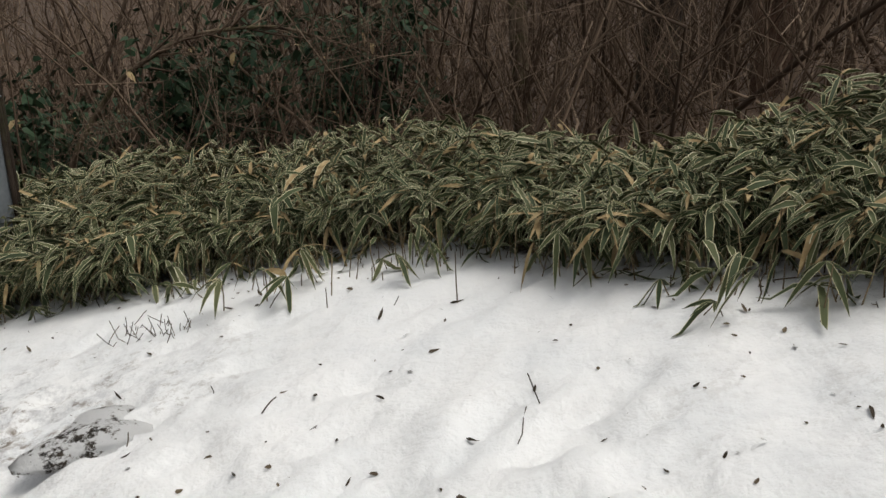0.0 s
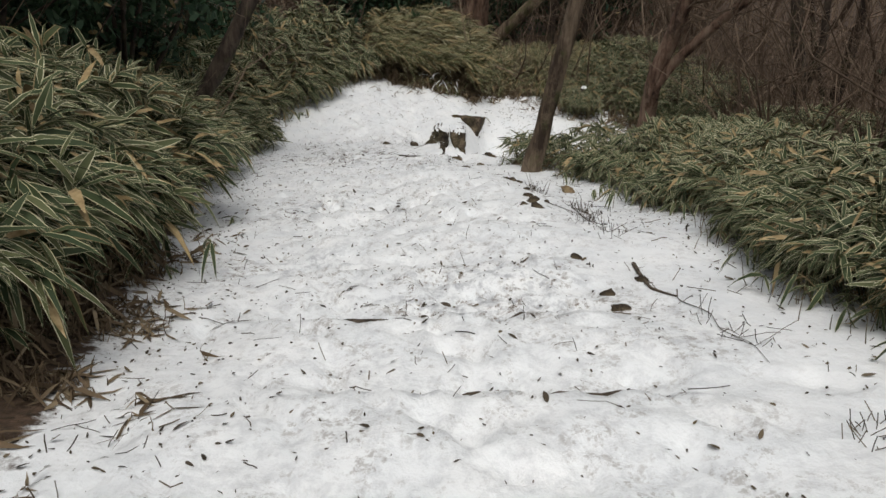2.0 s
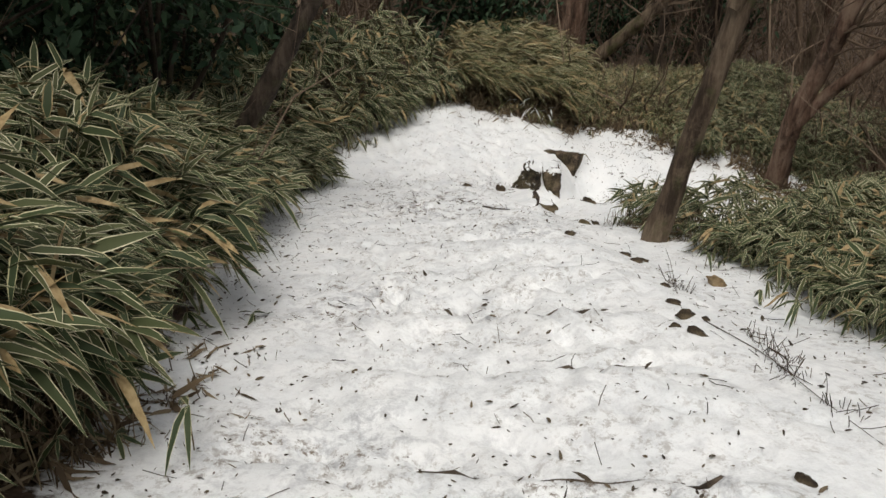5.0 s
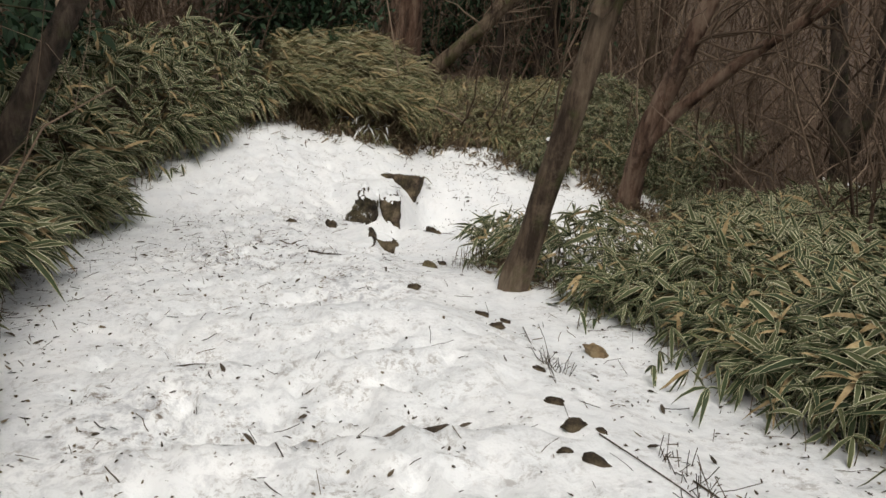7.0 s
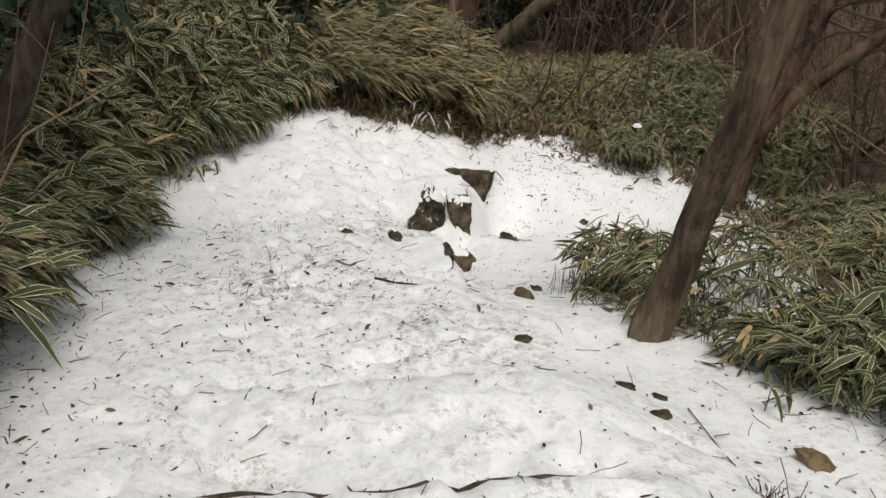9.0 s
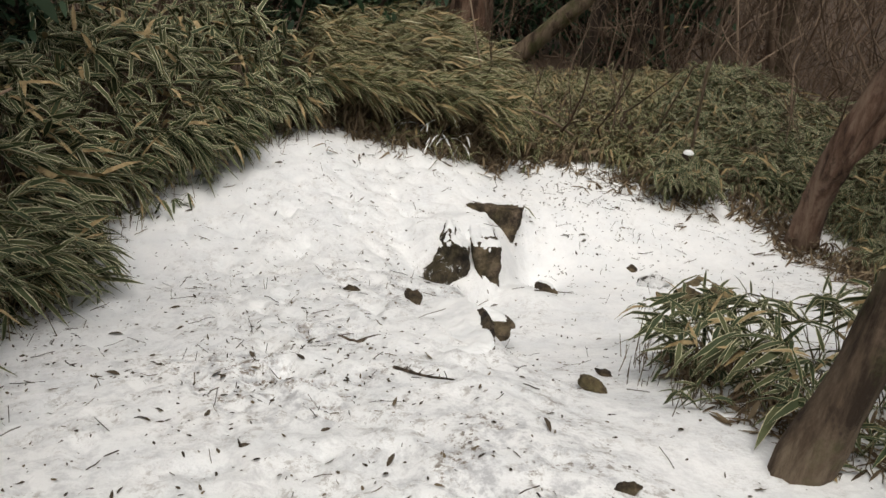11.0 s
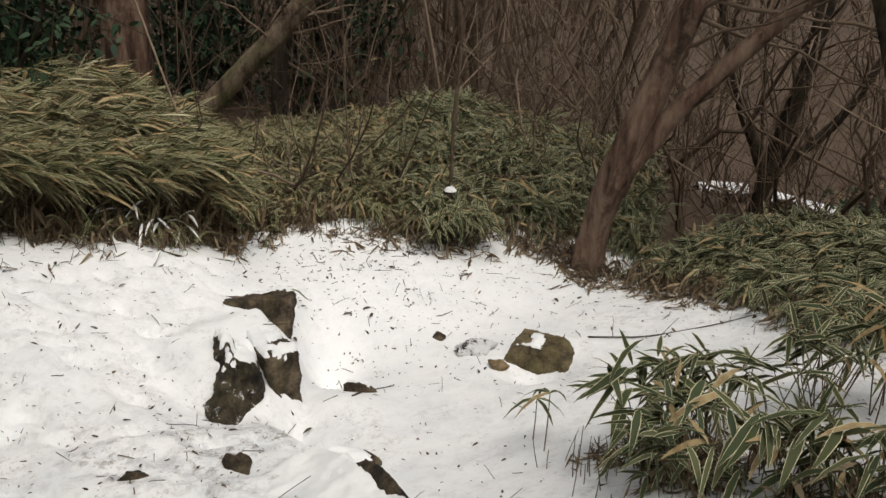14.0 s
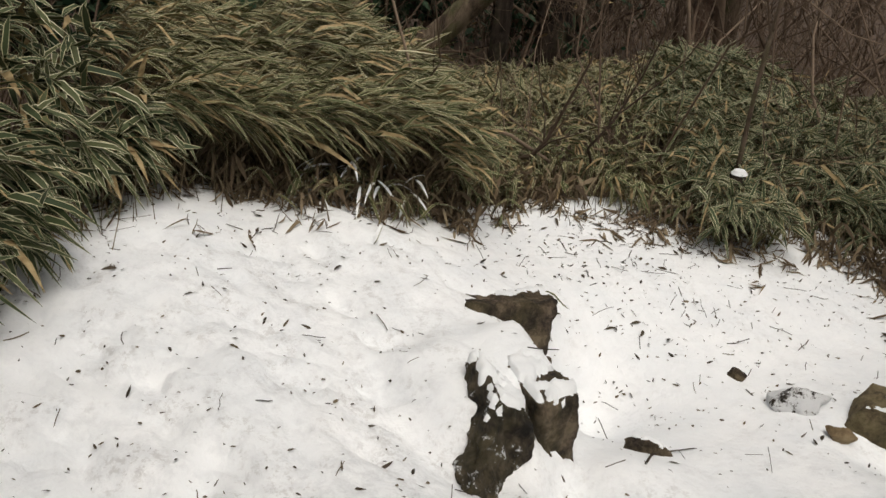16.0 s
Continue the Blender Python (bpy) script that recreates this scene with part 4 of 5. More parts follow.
for i, (x, y, r, lx, ly) in enumerate([(-20.5, 4.0, 0.14, 0.05, 0.1), (-19.2, 9.4, 0.16, 0.0, -0.05), (-22.0, 7.4, 0.2, 0.02, 0.05), (-17.4, 10.8, 0.12, 0.1, 0.05), (-6.6, 8.3, 0.09, -0.12, 0.1), (-4.6, 7.7, 0.07, 0.15, 0.0),
                                       (-8.2, 9.8, 0.10, 0.2, 0.05), (-1.0, 9.6, 0.11, 0.05, 0.0), (0.8, 8.2, 0.08, -0.1, 0.0), (-15.8, -0.6, 0.12, 0.05, 0.1), (-18.5, 1.8, 0.15, -0.1, 0.05), (-13.4, -1.8, 0.1, 0.1, 0.1), (-8.0, -1.6, 0.11, -0.1, 0.1)]):
    z = float(rise(x, y))
    tree("bare brown tree in the woods", [(x, y, z - 0.2), (x + lx, y + ly, z + 1.2), (x + 2.4 * lx, y + 2 * ly, z + 2.6), (x + 4 * lx, y + 3 * ly, z + 5.2)], [1.25 * r, r, 0.85 * r, 0.4 * r], (BARK_RED, BARK_DARK, BARK)[i % 3], 60 + i, [], 50)


def woods(seed, count, keep, lo, hi):
    """Spots for stems in a box, kept where the plan has woods."""
    rng = np.random.default_rng(seed)
    p = np.stack([rng.uniform(lo[0], hi[0], count), rng.uniform(lo[1], hi[1], count)], -1)
    return p[keep(p[:, 0], p[:, 1])], rng


def outside(gap):
    return lambda x, y: ((y > side_right(x) + gap) | (x < -16.4)) & (np.hypot(x + 14.5, y - 14) > 0.9) & (np.hypot(x + 13.9, y - 12.4) > 0.8) & (np.hypot(x + 17.5, y - 4.7) > 1.5) & (np.hypot(x + 16.2, y - 7.0) > 1.5) & (np.hypot(x + 15.0, y - 8.0) > 1.1) & (np.hypot(x + 17.6, y - 6.3) > 1.0) & (np.hypot(x + 19.4, y - 7.7) > 1.2) | (y < side_left(x) - gap - 0.6) & (x < -2)


p, rng = woods(41, 2800, outside(1.9), (-24, -4), (5, 14))
brush("tangle of thin bare brown brushwood", p, rng.uniform(1.4, 3.8, len(p)), 42, lean=0.5, thick=0.011, twig=6, wander=0.17)
p, rng = woods(45, 2000, outside(1.5), (-22, 2), (5, 12))
brush("fine tangled twigs of low bare shrubs", p, rng.uniform(0.7, 2.0, len(p)), 46, lean=0.6, thick=0.006, twig=9, wander=0.16, name="bare_shrubs")
p, rng = woods(43, 3000, outside(4.0), (-50, -20), (16, 40))
brush("far bare brown woods", p, rng.uniform(3.0, 7.0, len(p)), 44, thick=0.03, twig=3, name="far_woods", wander=0.09)

# ---- dark evergreens ----
# those at (-3.6, 7.6) and (-5.4, 8.4) are added to darken the backdrop
for i, (x, y, tall, wide, n) in enumerate([(-17.5, 4.7, 3.2, 1.5, 6000), (-19.5, 5.6, 3.0, 1.4, 4200), (-19.4, 7.7, 3.2, 1.5, 5200), (-17.8, 9.2, 2.8, 1.2, 3600), (-20.0, 9.0, 3.4, 1.5, 4200), (-2.0, 7.6, 2.2, 1.4, 4200), (-0.7, 8.2, 2.0, 1.1, 2600), (-3.6, 7.6, 2.2, 1.4, 4200), (-5.4, 8.4, 2.4, 1.4, 3600),
                                           (-9.3, -0.8, 2.6, 1.4, 5200), (-11.4, -0.5, 2.6, 1.4, 5200), (-7.2, -1.2, 2.4, 1.3, 4600), (-15.6, 1.2, 2.6, 1.2, 3600), (-13.2, 0.2, 2.2, 1.1, 3000), (-12.4, 13.2, 1.2, 1.0, 1800), (-9.6, 10.2, 2.4, 1.2, 2600)]):
    evergreen("dense evergreen shrub with small dark leaves", (x, y), tall, wide, 80 + i, int(n * 0.7), 0.11)
for i, (x, y, tall, wide) in enumerate([(-8.6, -0.7, 4.2, 2.4), (-11.2, -0.4, 4.6, 2.6), (-13.8, 0.6, 4.4, 2.2), (-6.2, -1.7, 4.0, 2.2), (-8.6, -0.5, 5.4, 2.8), (-18.6, 3.6, 5.4, 2.6), (-11.6, 0.2, 5.6, 2.8)]):
    evergreen("tall dark evergreen overhanging the bamboo", (x, y), tall, wide, 130 + i, 5200, 0.115, 0.3 if i < 6 else 0.52)


# ---- grey steel post with its cable ----
def post(at):
    z = float(rise(*at))
    top = thing("steel_post", (at[0], at[1], z), "grey galvanised steel post with dark cables along it", "post")
    line = np.array([[[0, 0, -0.3], [0, 0, 1.5], [0, 0, 4.5]]])
    v, f = tubes(line, np.array([[0.085, 0.085, 0.085]]), 28)
    part("pole", mesh_of("pole", v, f, [STEEL]), top)
    for a, r in ((-0.05, 0.014), (0.35, 0.018)):
        q = np.array([[[0.098 * math.cos(a), 0.098 * math.sin(a), -0.2], [0.098 * math.cos(a), 0.098 * math.sin(a), 1.5], [0.098 * math.cos(a), 0.098 * math.sin(a), 4.4]]])
        v, f = tubes(q, np.full((1, 3), r), 10)
        part("cable", mesh_of("cable", v, f, [BARK_DARK]), top, "black cable clipped to the post")
    for h in (1.05, 1.9, 2.8):
        a = np.linspace(0, 2 * math.pi, 33)
        ring = np.stack([0.105 * np.cos(a), 0.105 * np.sin(a), np.full(33, h)], -1)[None]
        v, f = tubes(ring, np.full((1, 33), 0.006), 5)
        part("clamp", mesh_of("clamp", v, f, [STEEL]), top, "thin steel band")
    return top


post((-2.36, 4.42))

# ---- rocks in the snow ----
crag("dark rough rock with a pointed top, dusted with snow", [(-12.08, 4.08, -3.14), (-12.12, 4.26, -3.36), (-12.19, 4.44, -3.40), (-12.21, 4.49, -3.14), (-12.22, 4.46, -3.0), (-12.29, 4.34, -2.86), (-12.21, 4.25, -2.95)], (-0.30, 0.09, -0.02), SHAGGY, 3, 0.022, 0.42, rough=0.04)
crag("brown split rock under a thick cap of snow", [(-12.24, 4.51, -2.97), (-12.25, 4.54, -3.16), (-12.23, 4.60, -3.27), (-12.19, 4.66, -3.40), (-12.25, 4.76, -3.40), (-12.28, 4.75, -3.01)], (-0.38, 0.06, 0.0), ROCK, 5, 0.025, 0.78, rough=0.022)
crag("brown rock holding up the terrace of snow", [(-13.10, 4.74, -3.02), (-13.02, 4.82, -3.45), (-12.88, 5.08, -3.45), (-12.95, 5.19, -3.04)], (-0.30, 0.16, -0.10), ROCK, 7, 0.008, 0.9, rough=0.025)
crag("mossy yellow-brown boulder in the snow", [(-11.87, 5.99, -3.33), (-11.74, 6.00, -3.50), (-11.60, 6.02, -3.56), (-11.42, 6.09, -3.50), (-11.43, 6.13, -3.28), (-11.57, 6.17, -3.22), (-11.84, 6.06, -3.23)], (-0.10, 0.20, 0.015), MOSSY, 9, 0.006, 1.0, name="boulder", rough=0.02)
crag("flat slab of stone under snow, its dark edge bare", [(-10.28, 3.42, -2.72), (-10.28, 3.93, -2.72), (-10.30, 3.93, -2.49), (-10.30, 3.44, -2.56)], (-0.80, 0.14, -0.19), ROCK, 13, 0.014, 0.3, name="flat_stone", rough=0.02)
stone("small brown stone crusted with snow", (-12.1, 5.98), (0.2, 0.14, 0.11), 11, DUSTED, 0.7, 0.0, 0.28, 0.7)
stone("small tan stone in the snow", (-11.81, 5.9), (0.10, 0.07, 0.06), 12, TAN, 0.7, 0.0, 0.2)
stone("little grey stone in the snow", (-12.45, 6.0), (0.07, 0.05, 0.05), 14, ROCK, 0.2, 0.0, 0.38)
stone("dark stone under a crust of snow", (-12.18, 5.11), (0.16, 0.06, 0.08), 15, ROCK, 0.75, 0.012, 0.33, 0.6)
stone("tan stone lying in the snow", (-7.45, 4.36), (0.12, 0.075, 0.07), 13, TAN, 0.3, 0.0, 0.25)
stone("flat brown stone dusted with snow", (-1.07, 2.33), (0.34, 0.24, 0.09), 17, DUSTED, 0.5, 0.0, 0.55, 0.8, name="flat_stone")
stone("pointed brown stone standing in the snow", (-11.25, 3.78), (0.08, 0.035, 0.12), 18, ROCK, 0.9, 0.0, 0.3)
stone("dark rounded stone dusted with snow", (-11.2, 4.22), (0.26, 0.15, 0.14), 19, ROCK, 0.8, 0.012, 0.36, 0.6)
stone("narrow dark stone at the slab's edge", (-10.55, 3.96), (0.30, 0.07, 0.10), 22, ROCK, -0.22, 0.0, 0.3)
stone("dark wedge of stone in the snow", (-9.99, 4.33), (0.15, 0.09, 0.065), 20, MOSSY, 0.2, 0.0, 0.25)
for i, (x, y, w) in enumerate([(-6.1, 3.57, 0.15), (-6.19, 3.5, 0.09), (-6.33, 3.73, 0.08), (-6.4, 3.65, 0.15), (-6.65, 3.7, 0.12), (-7.07, 3.83, 0.1), (-7.85, 3.96, 0.14), (-8.24, 4.04, 0.12), (-8.12, 4.15, 0.12), (-8.82, 3.79, 0.16),
                               (-10.2, 4.5, 0.16), (-4.3, 3.48, 0.12), (-3.95, 3.2, 0.13), (-4.75, 3.3, 0.12), (-4.16, 3.23, 0.14), (-11.5, 3.45, 0.16), (-1.9, 2.14, 0.11)]):
    stone("small dark stone under a crust of snow", (x, y), (0.52 * w, 0.2 * w, 0.3 * w), 30 + i, ROCK, 0.9 + 0.4 * math.sin(i * 2.3), 0.0, 0.36, 0.8, group="stones along the path's edge")


# ---- timber step edges, worn and half buried ----
def log_step(x, y0, y1, seed):
    rng = np.random.default_rng(seed)
    k = 26
    y = np.linspace(y0, y1, k)
    xx = x + SKEW * (y - 2.3) + rng.normal(0, 0.006, k)
    r = (0.027 + 0.006 * ripple(y, y * 0 + seed, 0.25, seed)) * (0.25 + 0.75 * smooth(0, 0.12, np.minimum(y - y0, y1 - y)))
    z = ground_z(xx, y) - 0.025 + 0.021 * ripple(y, y * 0 + seed, 0.22, seed + 5)
    top = thing("step_log", (x, 0.5 * (y0 + y1), float(z.mean())), "weathered log edging a step, half buried in snow", "step", "log steps of the path")
    line = np.stack([xx, y, z], -1) - np.array(top.location)
    v, f = tubes(line[None], r[None], 10)
    part("log", mesh_of("log", v, f, [LOG]), top)


for i, (x, y0, y1) in enumerate(STEPS):
    log_step(x, y0, y1, 100 + i)
log_step(-10.95, 3.1, 3.65, 120)


# ---- stumps and a fallen log with snow ----
def stump(label, at, r, high, mat, cap, seed):
    z = float(ground_z(*at))
    top = thing("stump", (at[0], at[1], z), label, "stump")
    me, _, _ = trunk_mesh([(0, 0, -0.1), (0, 0, high * 0.5), (0.01, 0, high)], [r * 1.15, r, r], 16, mat, seed)
    part("trunk", me, top)
    a = np.linspace(0, 2 * math.pi, 20, endpoint=False)
    q = [(0.01, 0, high + cap)] + [(0.01 + r * 0.7 * math.cos(t), r * 0.7 * math.sin(t), high + cap * 0.8) for t in a] + [(0.01 + r * 1.05 * math.cos(t), r * 1.05 * math.sin(t), high - 0.004) for t in a]
    bm = bmesh.new()
    vs = [bm.verts.new(c) for c in q]
    for i in range(20):
        j = (i + 1) % 20
        bm.faces.new((vs[0], vs[1 + i], vs[1 + j]))
        bm.faces.new((vs[1 + i], vs[21 + i], vs[21 + j], vs[1 + j]))
    me = bpy.data.meshes.new("top")
    bm.to_mesh(me)
    bm.free()
    me.materials.append(CAP if cap > 0.01 else CUT)
    part("top", me, top, "snow on the cut face" if cap > 0.01 else "pale sawn face")


stump("thin cut stump capped with snow among the bamboo", (-13.5, 7.04), 0.05, 0.40, BARK_DARK, 0.025, 5)
stump("pale broken stump in the woods", (-20.0, 6.4), 0.14, 0.75, CUT, 0.006, 6)


def fallen_log(label, a, b, r, seed):
    a, b = np.array(a, float), np.array(b, float)
    mid = (a + b) / 2
    top = thing("fallen_log", mid, label, "log")
    pts = [a - mid, (a - mid) * 0.3 + [0, 0, 0.02], (b - mid) * 0.4 + [0.03, 0, 0], b - mid]
    me, line, rad = trunk_mesh(pts, [r, r, r * 0.95, r * 0.9], 16, BARK_DARK, seed)
    part("trunk", me, top)
    k = len(line)
    run = (b - a) / np.linalg.norm(b - a)
    side = np.cross(run, [0, 0, 1.0])
    t = np.linspace(-1, 1, 9)
    arc = np.stack([np.sin(t * 1.1), np.cos(t * 1.1)], -1)
    wave = 1 + 0.25 * ripple(np.arange(k) * 0.9, np.arange(k) * 0.0, 1.0, seed)
    v = line[:, None] + (side * arc[:, :1])[None] * (r * 0.98 * wave)[:, None, None] + np.array([0, 0, 1.0]) * (arc[:, 1] * r * 1.02 + 0.05 * (1 - t ** 2))[None, :, None]
    idx = np.arange(k * 9).reshape(k, 9)
    quads = np.stack([idx[:-1, :-1], idx[1:, :-1], idx[1:, 1:], idx[:-1, 1:]], -1).reshape(-1, 4)
    part("snow", mesh_of("snow", v.reshape(-1, 3), quads, [CAP]), top, "snow lying along the log")


fallen_log("dark fallen log with snow along its top", (-14.2, 12.15, -4.12), (-13.85, 12.75, -4.14), 0.12, 7)

fallen_log("dark rotting log with snow along its top", (-13.75, 12.9, -4.22), (-13.1, 13.9, -4.5), 0.11, 8)


# ---- what lies on the snow ----
def on_snow(rng, count):
    """Spots on the open snow, thicker near the bamboo, along the walked line and below the rocks."""
    x, y = rng.uniform(-14.4, 1.2, 12 * count), rng.uniform(-0.2, 7.6, 12 * count)
    gap = np.minimum(side_right(x) - y, y - side_left(x))
    c = np.interp(x, [-14, -12, -9, -5, -2, 0], [3.8, 3.3, 2.9, 2.4, 2.1, 1.6])
    want = 0.10 * (1 - 0.85 * smooth(-4, -1.5, x)) + 0.55 * np.exp(-np.maximum(gap, 0) / 0.35) + 0.30 * np.exp(-(((y - c) / 0.8) ** 2)) * (0.5 + 0.5 * ripple(x, y, 0.8, 55))
    want = want + 0.25 * np.exp(-(((x + 10.6) / 1.4) ** 2 + ((y - 2.9) / 0.7) ** 2)) + 0.7 * np.exp(-(((x + 13.3) / 0.9) ** 2 + ((y - 5.9) / 0.6) ** 2))
    for sx, y0, y1 in STEPS:
        want = want + 1.2 * ((y > y0) & (y < y1) & (ripple(x, y, 0.35, 42) > -0.1)) * np.exp(-((x - sx - SKEW * (y - 2.3)) / 0.035) ** 2)
    want = want * (1 - 0.6 * smooth(-3.0, -0.8, x))
    ok = (gap > -0.25) & (rng.uniform(0, 1, len(x)) < want)
    return x[ok][:count], y[ok][:count]


def litter(label, count, seed, size, slim, bend):
    rng = np.random.default_rng(seed)
    x, y = on_snow(rng, count)
    n = len(x)
    base = np.stack([x, y, ground_z(x, y) + 0.004], -1)
    az = rng.uniform(0, 2 * math.pi, n)
    way = np.stack([np.cos(az), np.sin(az), rng.normal(0.08, 0.12, n)], -1)
    L = rng.uniform(*size, n)
    v, f, mask = blades(base, way, L, L * slim * rng.uniform(0.6, 1.3, n), rng.uniform(-bend, bend, n), rng.normal(0, 0.5, n), False)
    floor = ground_z(v[:, 0], v[:, 1]) + 0.002
    v[:, 2] = np.maximum(v[:, 2], floor)
    tagged(new("leaf_litter", mesh_of("leaf_litter", v, f, [LITTER])), label, "leaves", kind="stuff")


litter("small dark fallen leaves scattered on the snow", 1700, 201, (0.012, 0.05), 0.35, 0.5)
litter("specks of bark and broken leaf on the snow", 6000, 202, (0.007, 0.024), 0.5, 0.3)


def twig_litter(count, seed):
    rng = np.random.default_rng(seed)
    x, y = on_snow(rng, count)
    n = len(x)
    base = np.stack([x, y, ground_z(x, y) + 0.002], -1)
    az = rng.normal(0.6, 1.0, n)
    way = np.stack([np.cos(az), np.sin(az), rng.normal(0.05, 0.1, n)], -1)
    lines = stalks(rng, base, way, rng.uniform(0.04, 0.16, n), 4, 0.07)
    lines[:, :, 2] = np.maximum(lines[:, :, 2], ground_z(lines[:, :, 0], lines[:, :, 1]) + 0.001)
    v, f = tubes(lines, rng.uniform(0.0012, 0.003, n)[:, None] * np.ones((1, 4)), 4)
    tagged(new("twig_litter", mesh_of("twig_litter", v, f, [LITTER])), "thin dark twigs scattered on the snow", "twigs", kind="stuff")


twig_litter(520, 203)


def stubble_line(seed):
    """Dry stalks poking through the snow along the path's edge and in the open."""
    rng = np.random.default_rng(seed)
    q = 950
    s = rng.uniform(0, 1, q)
    x = np.interp(s, [0, 0.25, 0.5, 0.75, 1.0], [-8.2, -6.8, -5.6, -2.6, -0.6]) + rng.normal(0, 0.06, q)
    y = np.interp(x, [-8.2, -6.8, -5.6, -2.6, -1.0, 0], [4.1, 3.9, 3.75, 3.35, 3.15, 2.8]) + rng.normal(0, 0.05, q)
    thick = ripple(x, y, 0.4, 66) > 0.05
    x, y = x[thick], y[thick]
    x2, y2 = on_snow(rng, 380)
    x, y = np.r_[x, x2], np.r_[y, y2]
    n = len(x)
    base = np.stack([x, y, ground_z(x, y) - 0.01], -1)
    lines = stalks(rng, base, np.stack([rng.normal(0, 0.6, n), rng.normal(0, 0.6, n), np.ones(n)], -1), rng.uniform(0.02, 0.10, n), 3, 0.1)
    v, f = tubes(lines, np.full((n, 3), 0.0019), 3)
    tagged(new("stubble", mesh_of("stubble", v, f, [LITTER])), "short dry stalks poking through the snow", "grass", kind="stuff")


stubble_line(204)


def fallen_leaf_mesh(L, W, bend, seed):
    v, f, mask = blades(np.zeros((1, 3)), np.array([[1.0, 0, 0.22]]), np.array([L]), np.array([W]), np.array([bend]), np.array([0.3]), True, 0.15)
    return mesh_of("fallen_leaf", v, f, [LITTER])


def fallen_leaves(count, seed):
    rng = np.random.default_rng(seed)
    kinds = [fallen_leaf_mesh(0.09, 0.020, 0.35, 1), fallen_leaf_mesh(0.07, 0.022, 0.25, 2), fallen_leaf_mesh(0.12, 0.018, 0.4, 3)]
    x, y = on_snow(rng, count)
    for i in range(len(x)):
        ob = tagged(new("fallen_leaf", kinds[i % 3]), "dark curled bamboo leaf lying on the snow", "leaf", "fallen leaves on the snow")
        ob.location = (x[i], y[i], float(ground_z(x[i], y[i])) + 0.004)
        ob.rotation_euler = (rng.normal(0, 0.25), 0.0, rng.uniform(0, 6.28))


fallen_leaves(80, 205)


def branch(label, points, r, seed):
    """A dead branch lying on the snow."""
    rng = np.random.default_rng(seed)
    p = np.array([(x, y, float(ground_z(x, y)) + 0.006) for x, y in points])
    top = thing("dead_branch", p[0], label, "branch")
    me, line, rad = trunk_mesh(p - p[0], np.linspace(r, r * 0.4, len(p)), 7, LOG, seed)
    part("stem", me, top)
    a, ar = offshoots(rng, line[None], rad[None], 7, 0.1, 0.9, 0.2, 1.0, 0.1, 4)
    v, f = tubes(a, np.maximum(ar, 0.0015), 4)
    part("brushwood", mesh_of("brushwood", v, f, [LOG]), top, kind="stuff")


branch("dark crooked dead branch on the snow", [(-4.55, 3.55), (-4.35, 3.5), (-4.15, 3.45), (-4.0, 3.5)], 0.012, 1)
branch("thin dead branch along the path's edge", [(-5.9, 3.82), (-5.75, 3.83), (-5.6, 3.74), (-5.45, 3.76)], 0.004, 3)
branch("thin dark root creeping along the path's edge", [(-8.0, 4.2), (-7.5, 4.02), (-7.1, 3.92), (-6.5, 3.68)], 0.0028, 7)
branch("thin dark root creeping along the path's edge", [(-6.3, 3.7), (-5.8, 3.76), (-5.3, 3.7), (-4.9, 3.67)], 0.0028, 8)
branch("thin dark root creeping along the path's edge", [(-4.1, 3.56), (-3.95, 3.48), (-3.7, 3.5), (-3.5, 3.42), (-3.3, 3.44), (-3.1, 3.38)], 0.0026, 9)
branch("short dark stick lying on the trodden snow", [(-10.1, 3.35), (-9.95, 3.45), (-9.85, 3.55)], 0.009, 4)
branch("thin bare branch lying across the snow", [(-11.6, 6.5), (-11.3, 6.7), (-11.0, 7.0), (-10.8, 7.3)], 0.006, 5)
branch("broken stick on the snow", [(-12.05, 4.95), (-12.15, 5.1), (-12.1, 5.3)], 0.006, 6)


# ---- low fans of bamboo leaf standing out of the snow ----
def fan(at, count, L, seed, high=0.10):
    rng = np.random.default_rng(seed)
    z = float(ground_z(*at))
    top = thing("bamboo_shoot", (at[0], at[1], z), "small fan of dark striped bamboo leaves in the snow", "bamboo", "bamboo shoots in the snow")
    v, f = tubes(np.array([[[0, 0, -0.03], [0.005, 0, high * 0.5], [0, 0.004, high]]]), np.array([[0.003, 0.003, 0.002]]), 5)
    part("stem", mesh_of("stem", v, f, [STEM]), top)
    for i in range(count):
        a = rng.uniform(0, 6.28)
        v, f, mask = blades(np.array([[0, 0, high]]), np.array([[math.cos(a), math.sin(a), 0.2]]), np.array([L * rng.uniform(0.8, 1.1)]), np.array([0.026]), np.array([0.9]), np.array([0.1]), True, 0.14)
        v[:, 2] = np.maximum(v[:, 2], 0.005)
        part("leaf", mesh_of("leaf", v, f, [LEAF_PIECE, MARGIN], mask), top)


for i, (x, y, n, L, h) in enumerate([(-0.88, 3.2, 5, 0.14, 0.13), (-0.70, 3.18, 5, 0.13, 0.13), (0.46, 2.72, 7, 0.17, 0.12), (-1.29, 3.6, 4, 0.12, 0.06), (0.78, 2.35, 5, 0.15, 0.06), (0.98, 2.1, 5, 0.16, 0.06), (-1.75, 3.75, 4, 0.13, 0.05),
                                     (-2.1, 3.8, 5, 0.15, 0.05), (-6.6, 4.4, 4, 0.15, 0.14), (-7.9, 4.5, 4, 0.14, 0.12), (-10.7, 5.0, 6, 0.16, 0.3), (-10.85, 5.1, 5, 0.15, 0.22), (-5.4, 1.35, 5, 0.2, 0.2), (-13.2, 5.3, 4, 0.15, 0.08)]):
    fan((x, y), n, L, 300 + i, h)

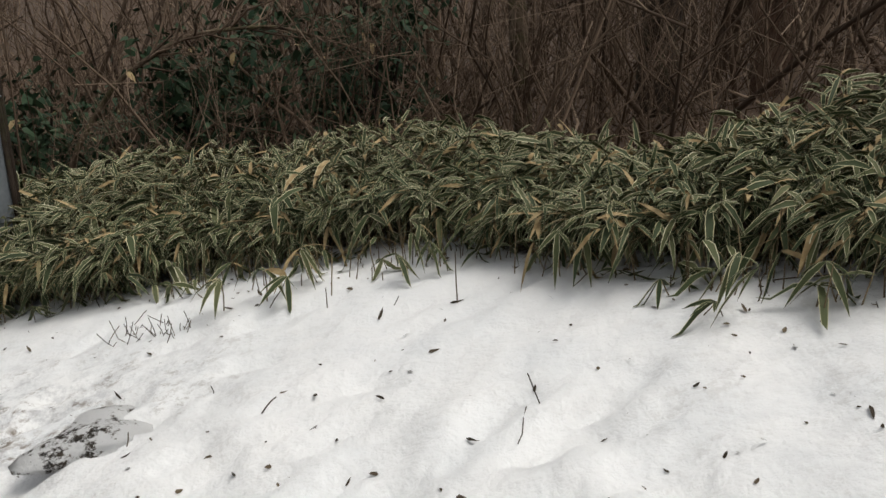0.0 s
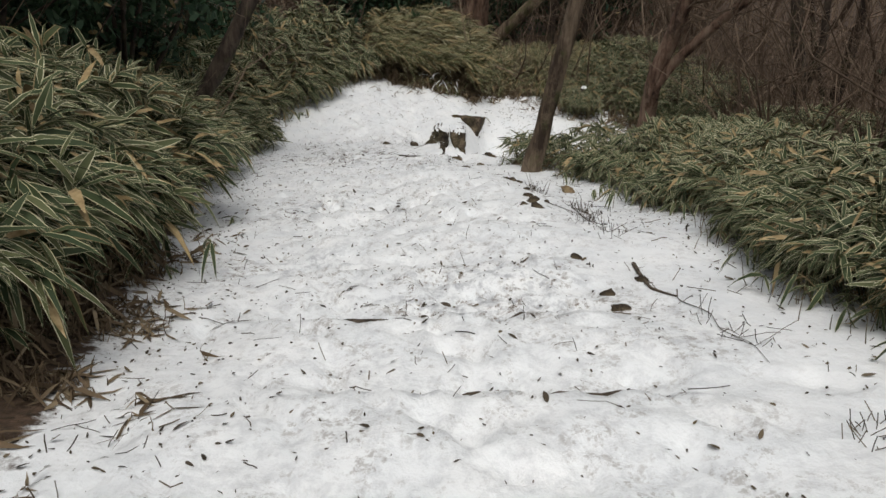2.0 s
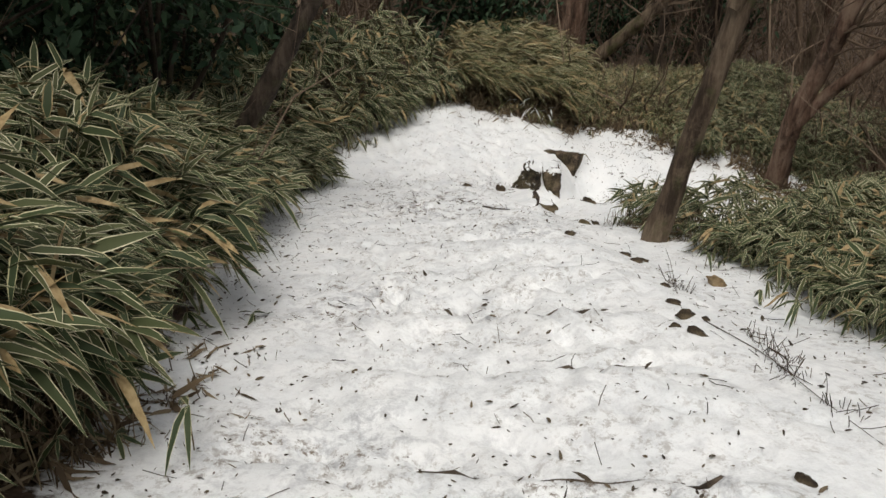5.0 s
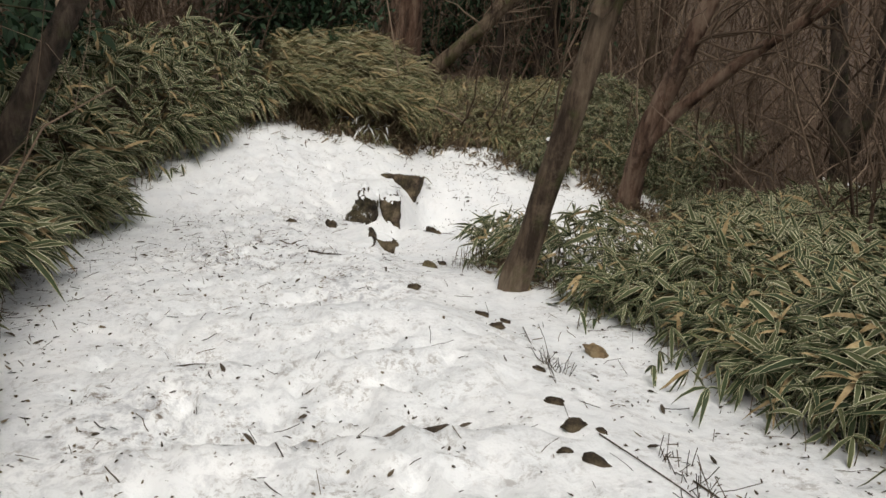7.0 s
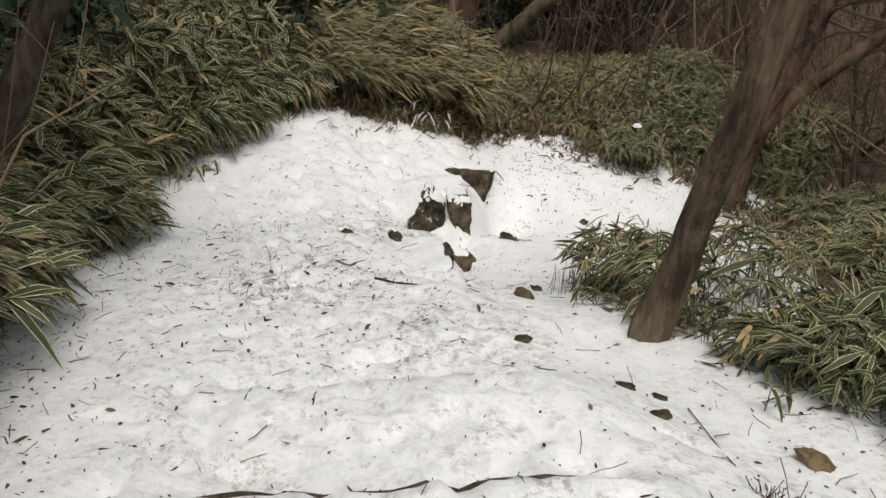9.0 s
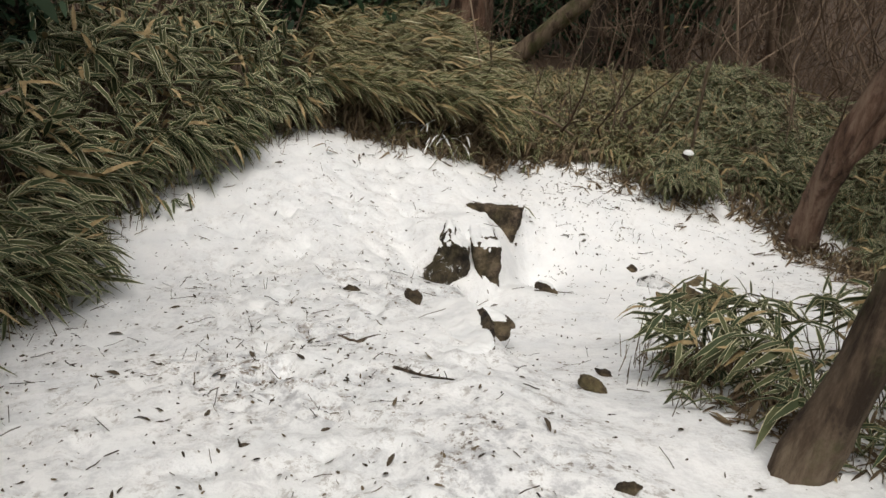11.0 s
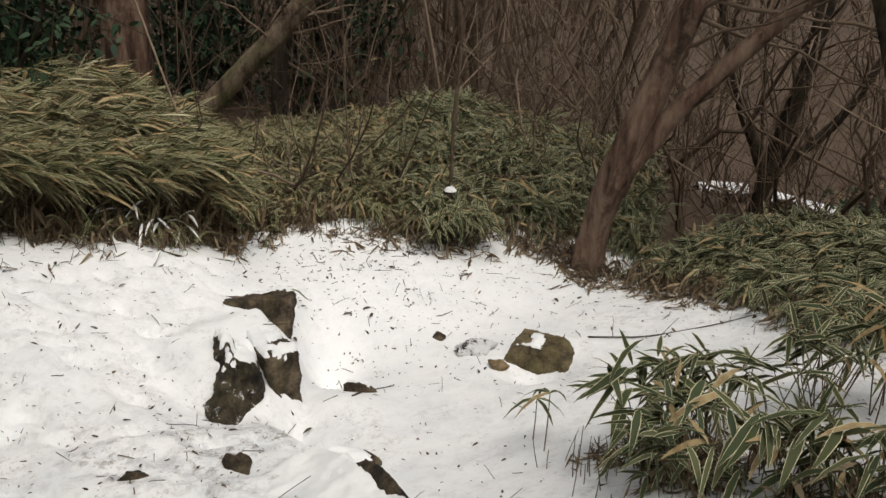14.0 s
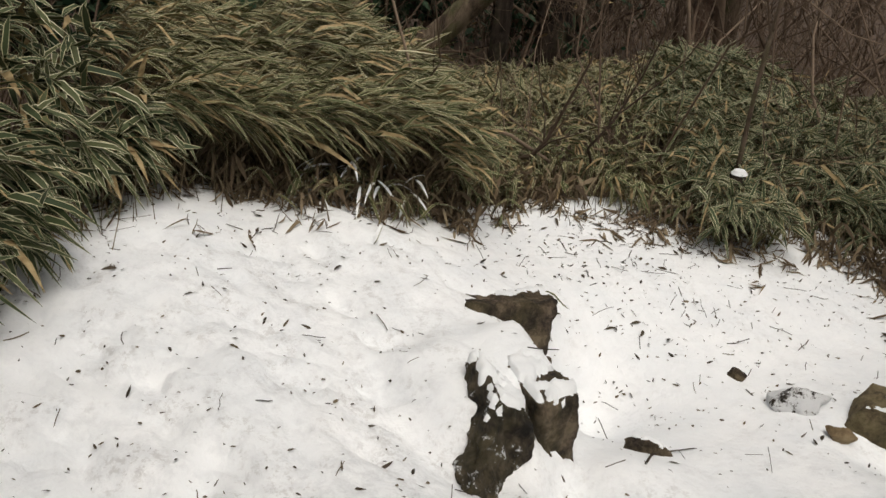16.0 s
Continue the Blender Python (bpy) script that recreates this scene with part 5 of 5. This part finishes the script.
# dry leaves on top of the mound
for i, (x, y, z, a) in enumerate([(-14.4, 5.05, -2.15, 0.8), (-15.05, 4.65, -1.97, 0.9)]):
    v, f, mask = blades(np.zeros((1, 3)), np.array([[math.cos(a), math.sin(a), 0.05]]), np.array([0.26]), np.array([0.05]), np.array([0.05]), np.array([0.1]), True, 0.2)
    ob = tagged(new("dry_leaf", mesh_of("dry_leaf", v, f, [MARGIN])), "broad straw-coloured dry leaf on the bamboo", "leaf")
    ob.location = (x, y, z)


# ---- bent bamboo weighed down with snow ----
def snowy_tuft(at, seed):
    rng = np.random.default_rng(seed)
    z = float(ground_z(*at))
    top = thing("snowy_tuft", (at[0], at[1], z), "collapsed tuft of dry bamboo leaves laden with snow", "bamboo")
    for i in range(34):
        a = rng.normal(-0.3, 1.1)
        base = np.array([[rng.normal(0, 0.10), rng.normal(0, 0.16), rng.uniform(0.05, 0.2)]])
        way = np.array([[math.cos(a), math.sin(a), rng.normal(0.25, 0.3)]])
        v, f, mask = blades(base, way, np.array([rng.uniform(0.14, 0.26)]), np.array([0.020]), np.array([rng.uniform(0.3, 0.7)]), np.array([rng.normal(0, 0.4)]), True)
        v[:, 2] = np.maximum(v[:, 2], 0.01)
        if i % 3 == 0:
            w = v.copy()
            w[:, 2] += 0.010
            part("snow", mesh_of("snow", w, f, [CAP]), top, "snow on a leaf")
        part("leaf", mesh_of("leaf", v, f, [LEAF_OLD, MARGIN], mask), top)
    n = 26
    base = np.stack([rng.normal(0, 0.12, n), rng.normal(0, 0.18, n), np.full(n, -0.02)], -1)
    lines = stalks(rng, base, np.stack([rng.normal(0.2, 0.3, n), rng.normal(0, 0.4, n), np.ones(n)], -1), rng.uniform(0.15, 0.38, n), 4, 0.06)
    for i in range(n):
        v, f = tubes(lines[i:i + 1], np.array([[0.004, 0.0035, 0.003, 0.002]]), 5)
        part("stem", mesh_of("stem", v, f, [STEM]), top)


snowy_tuft((-14.4, 4.72), 401)
snowy_tuft((-14.15, 4.9), 402)
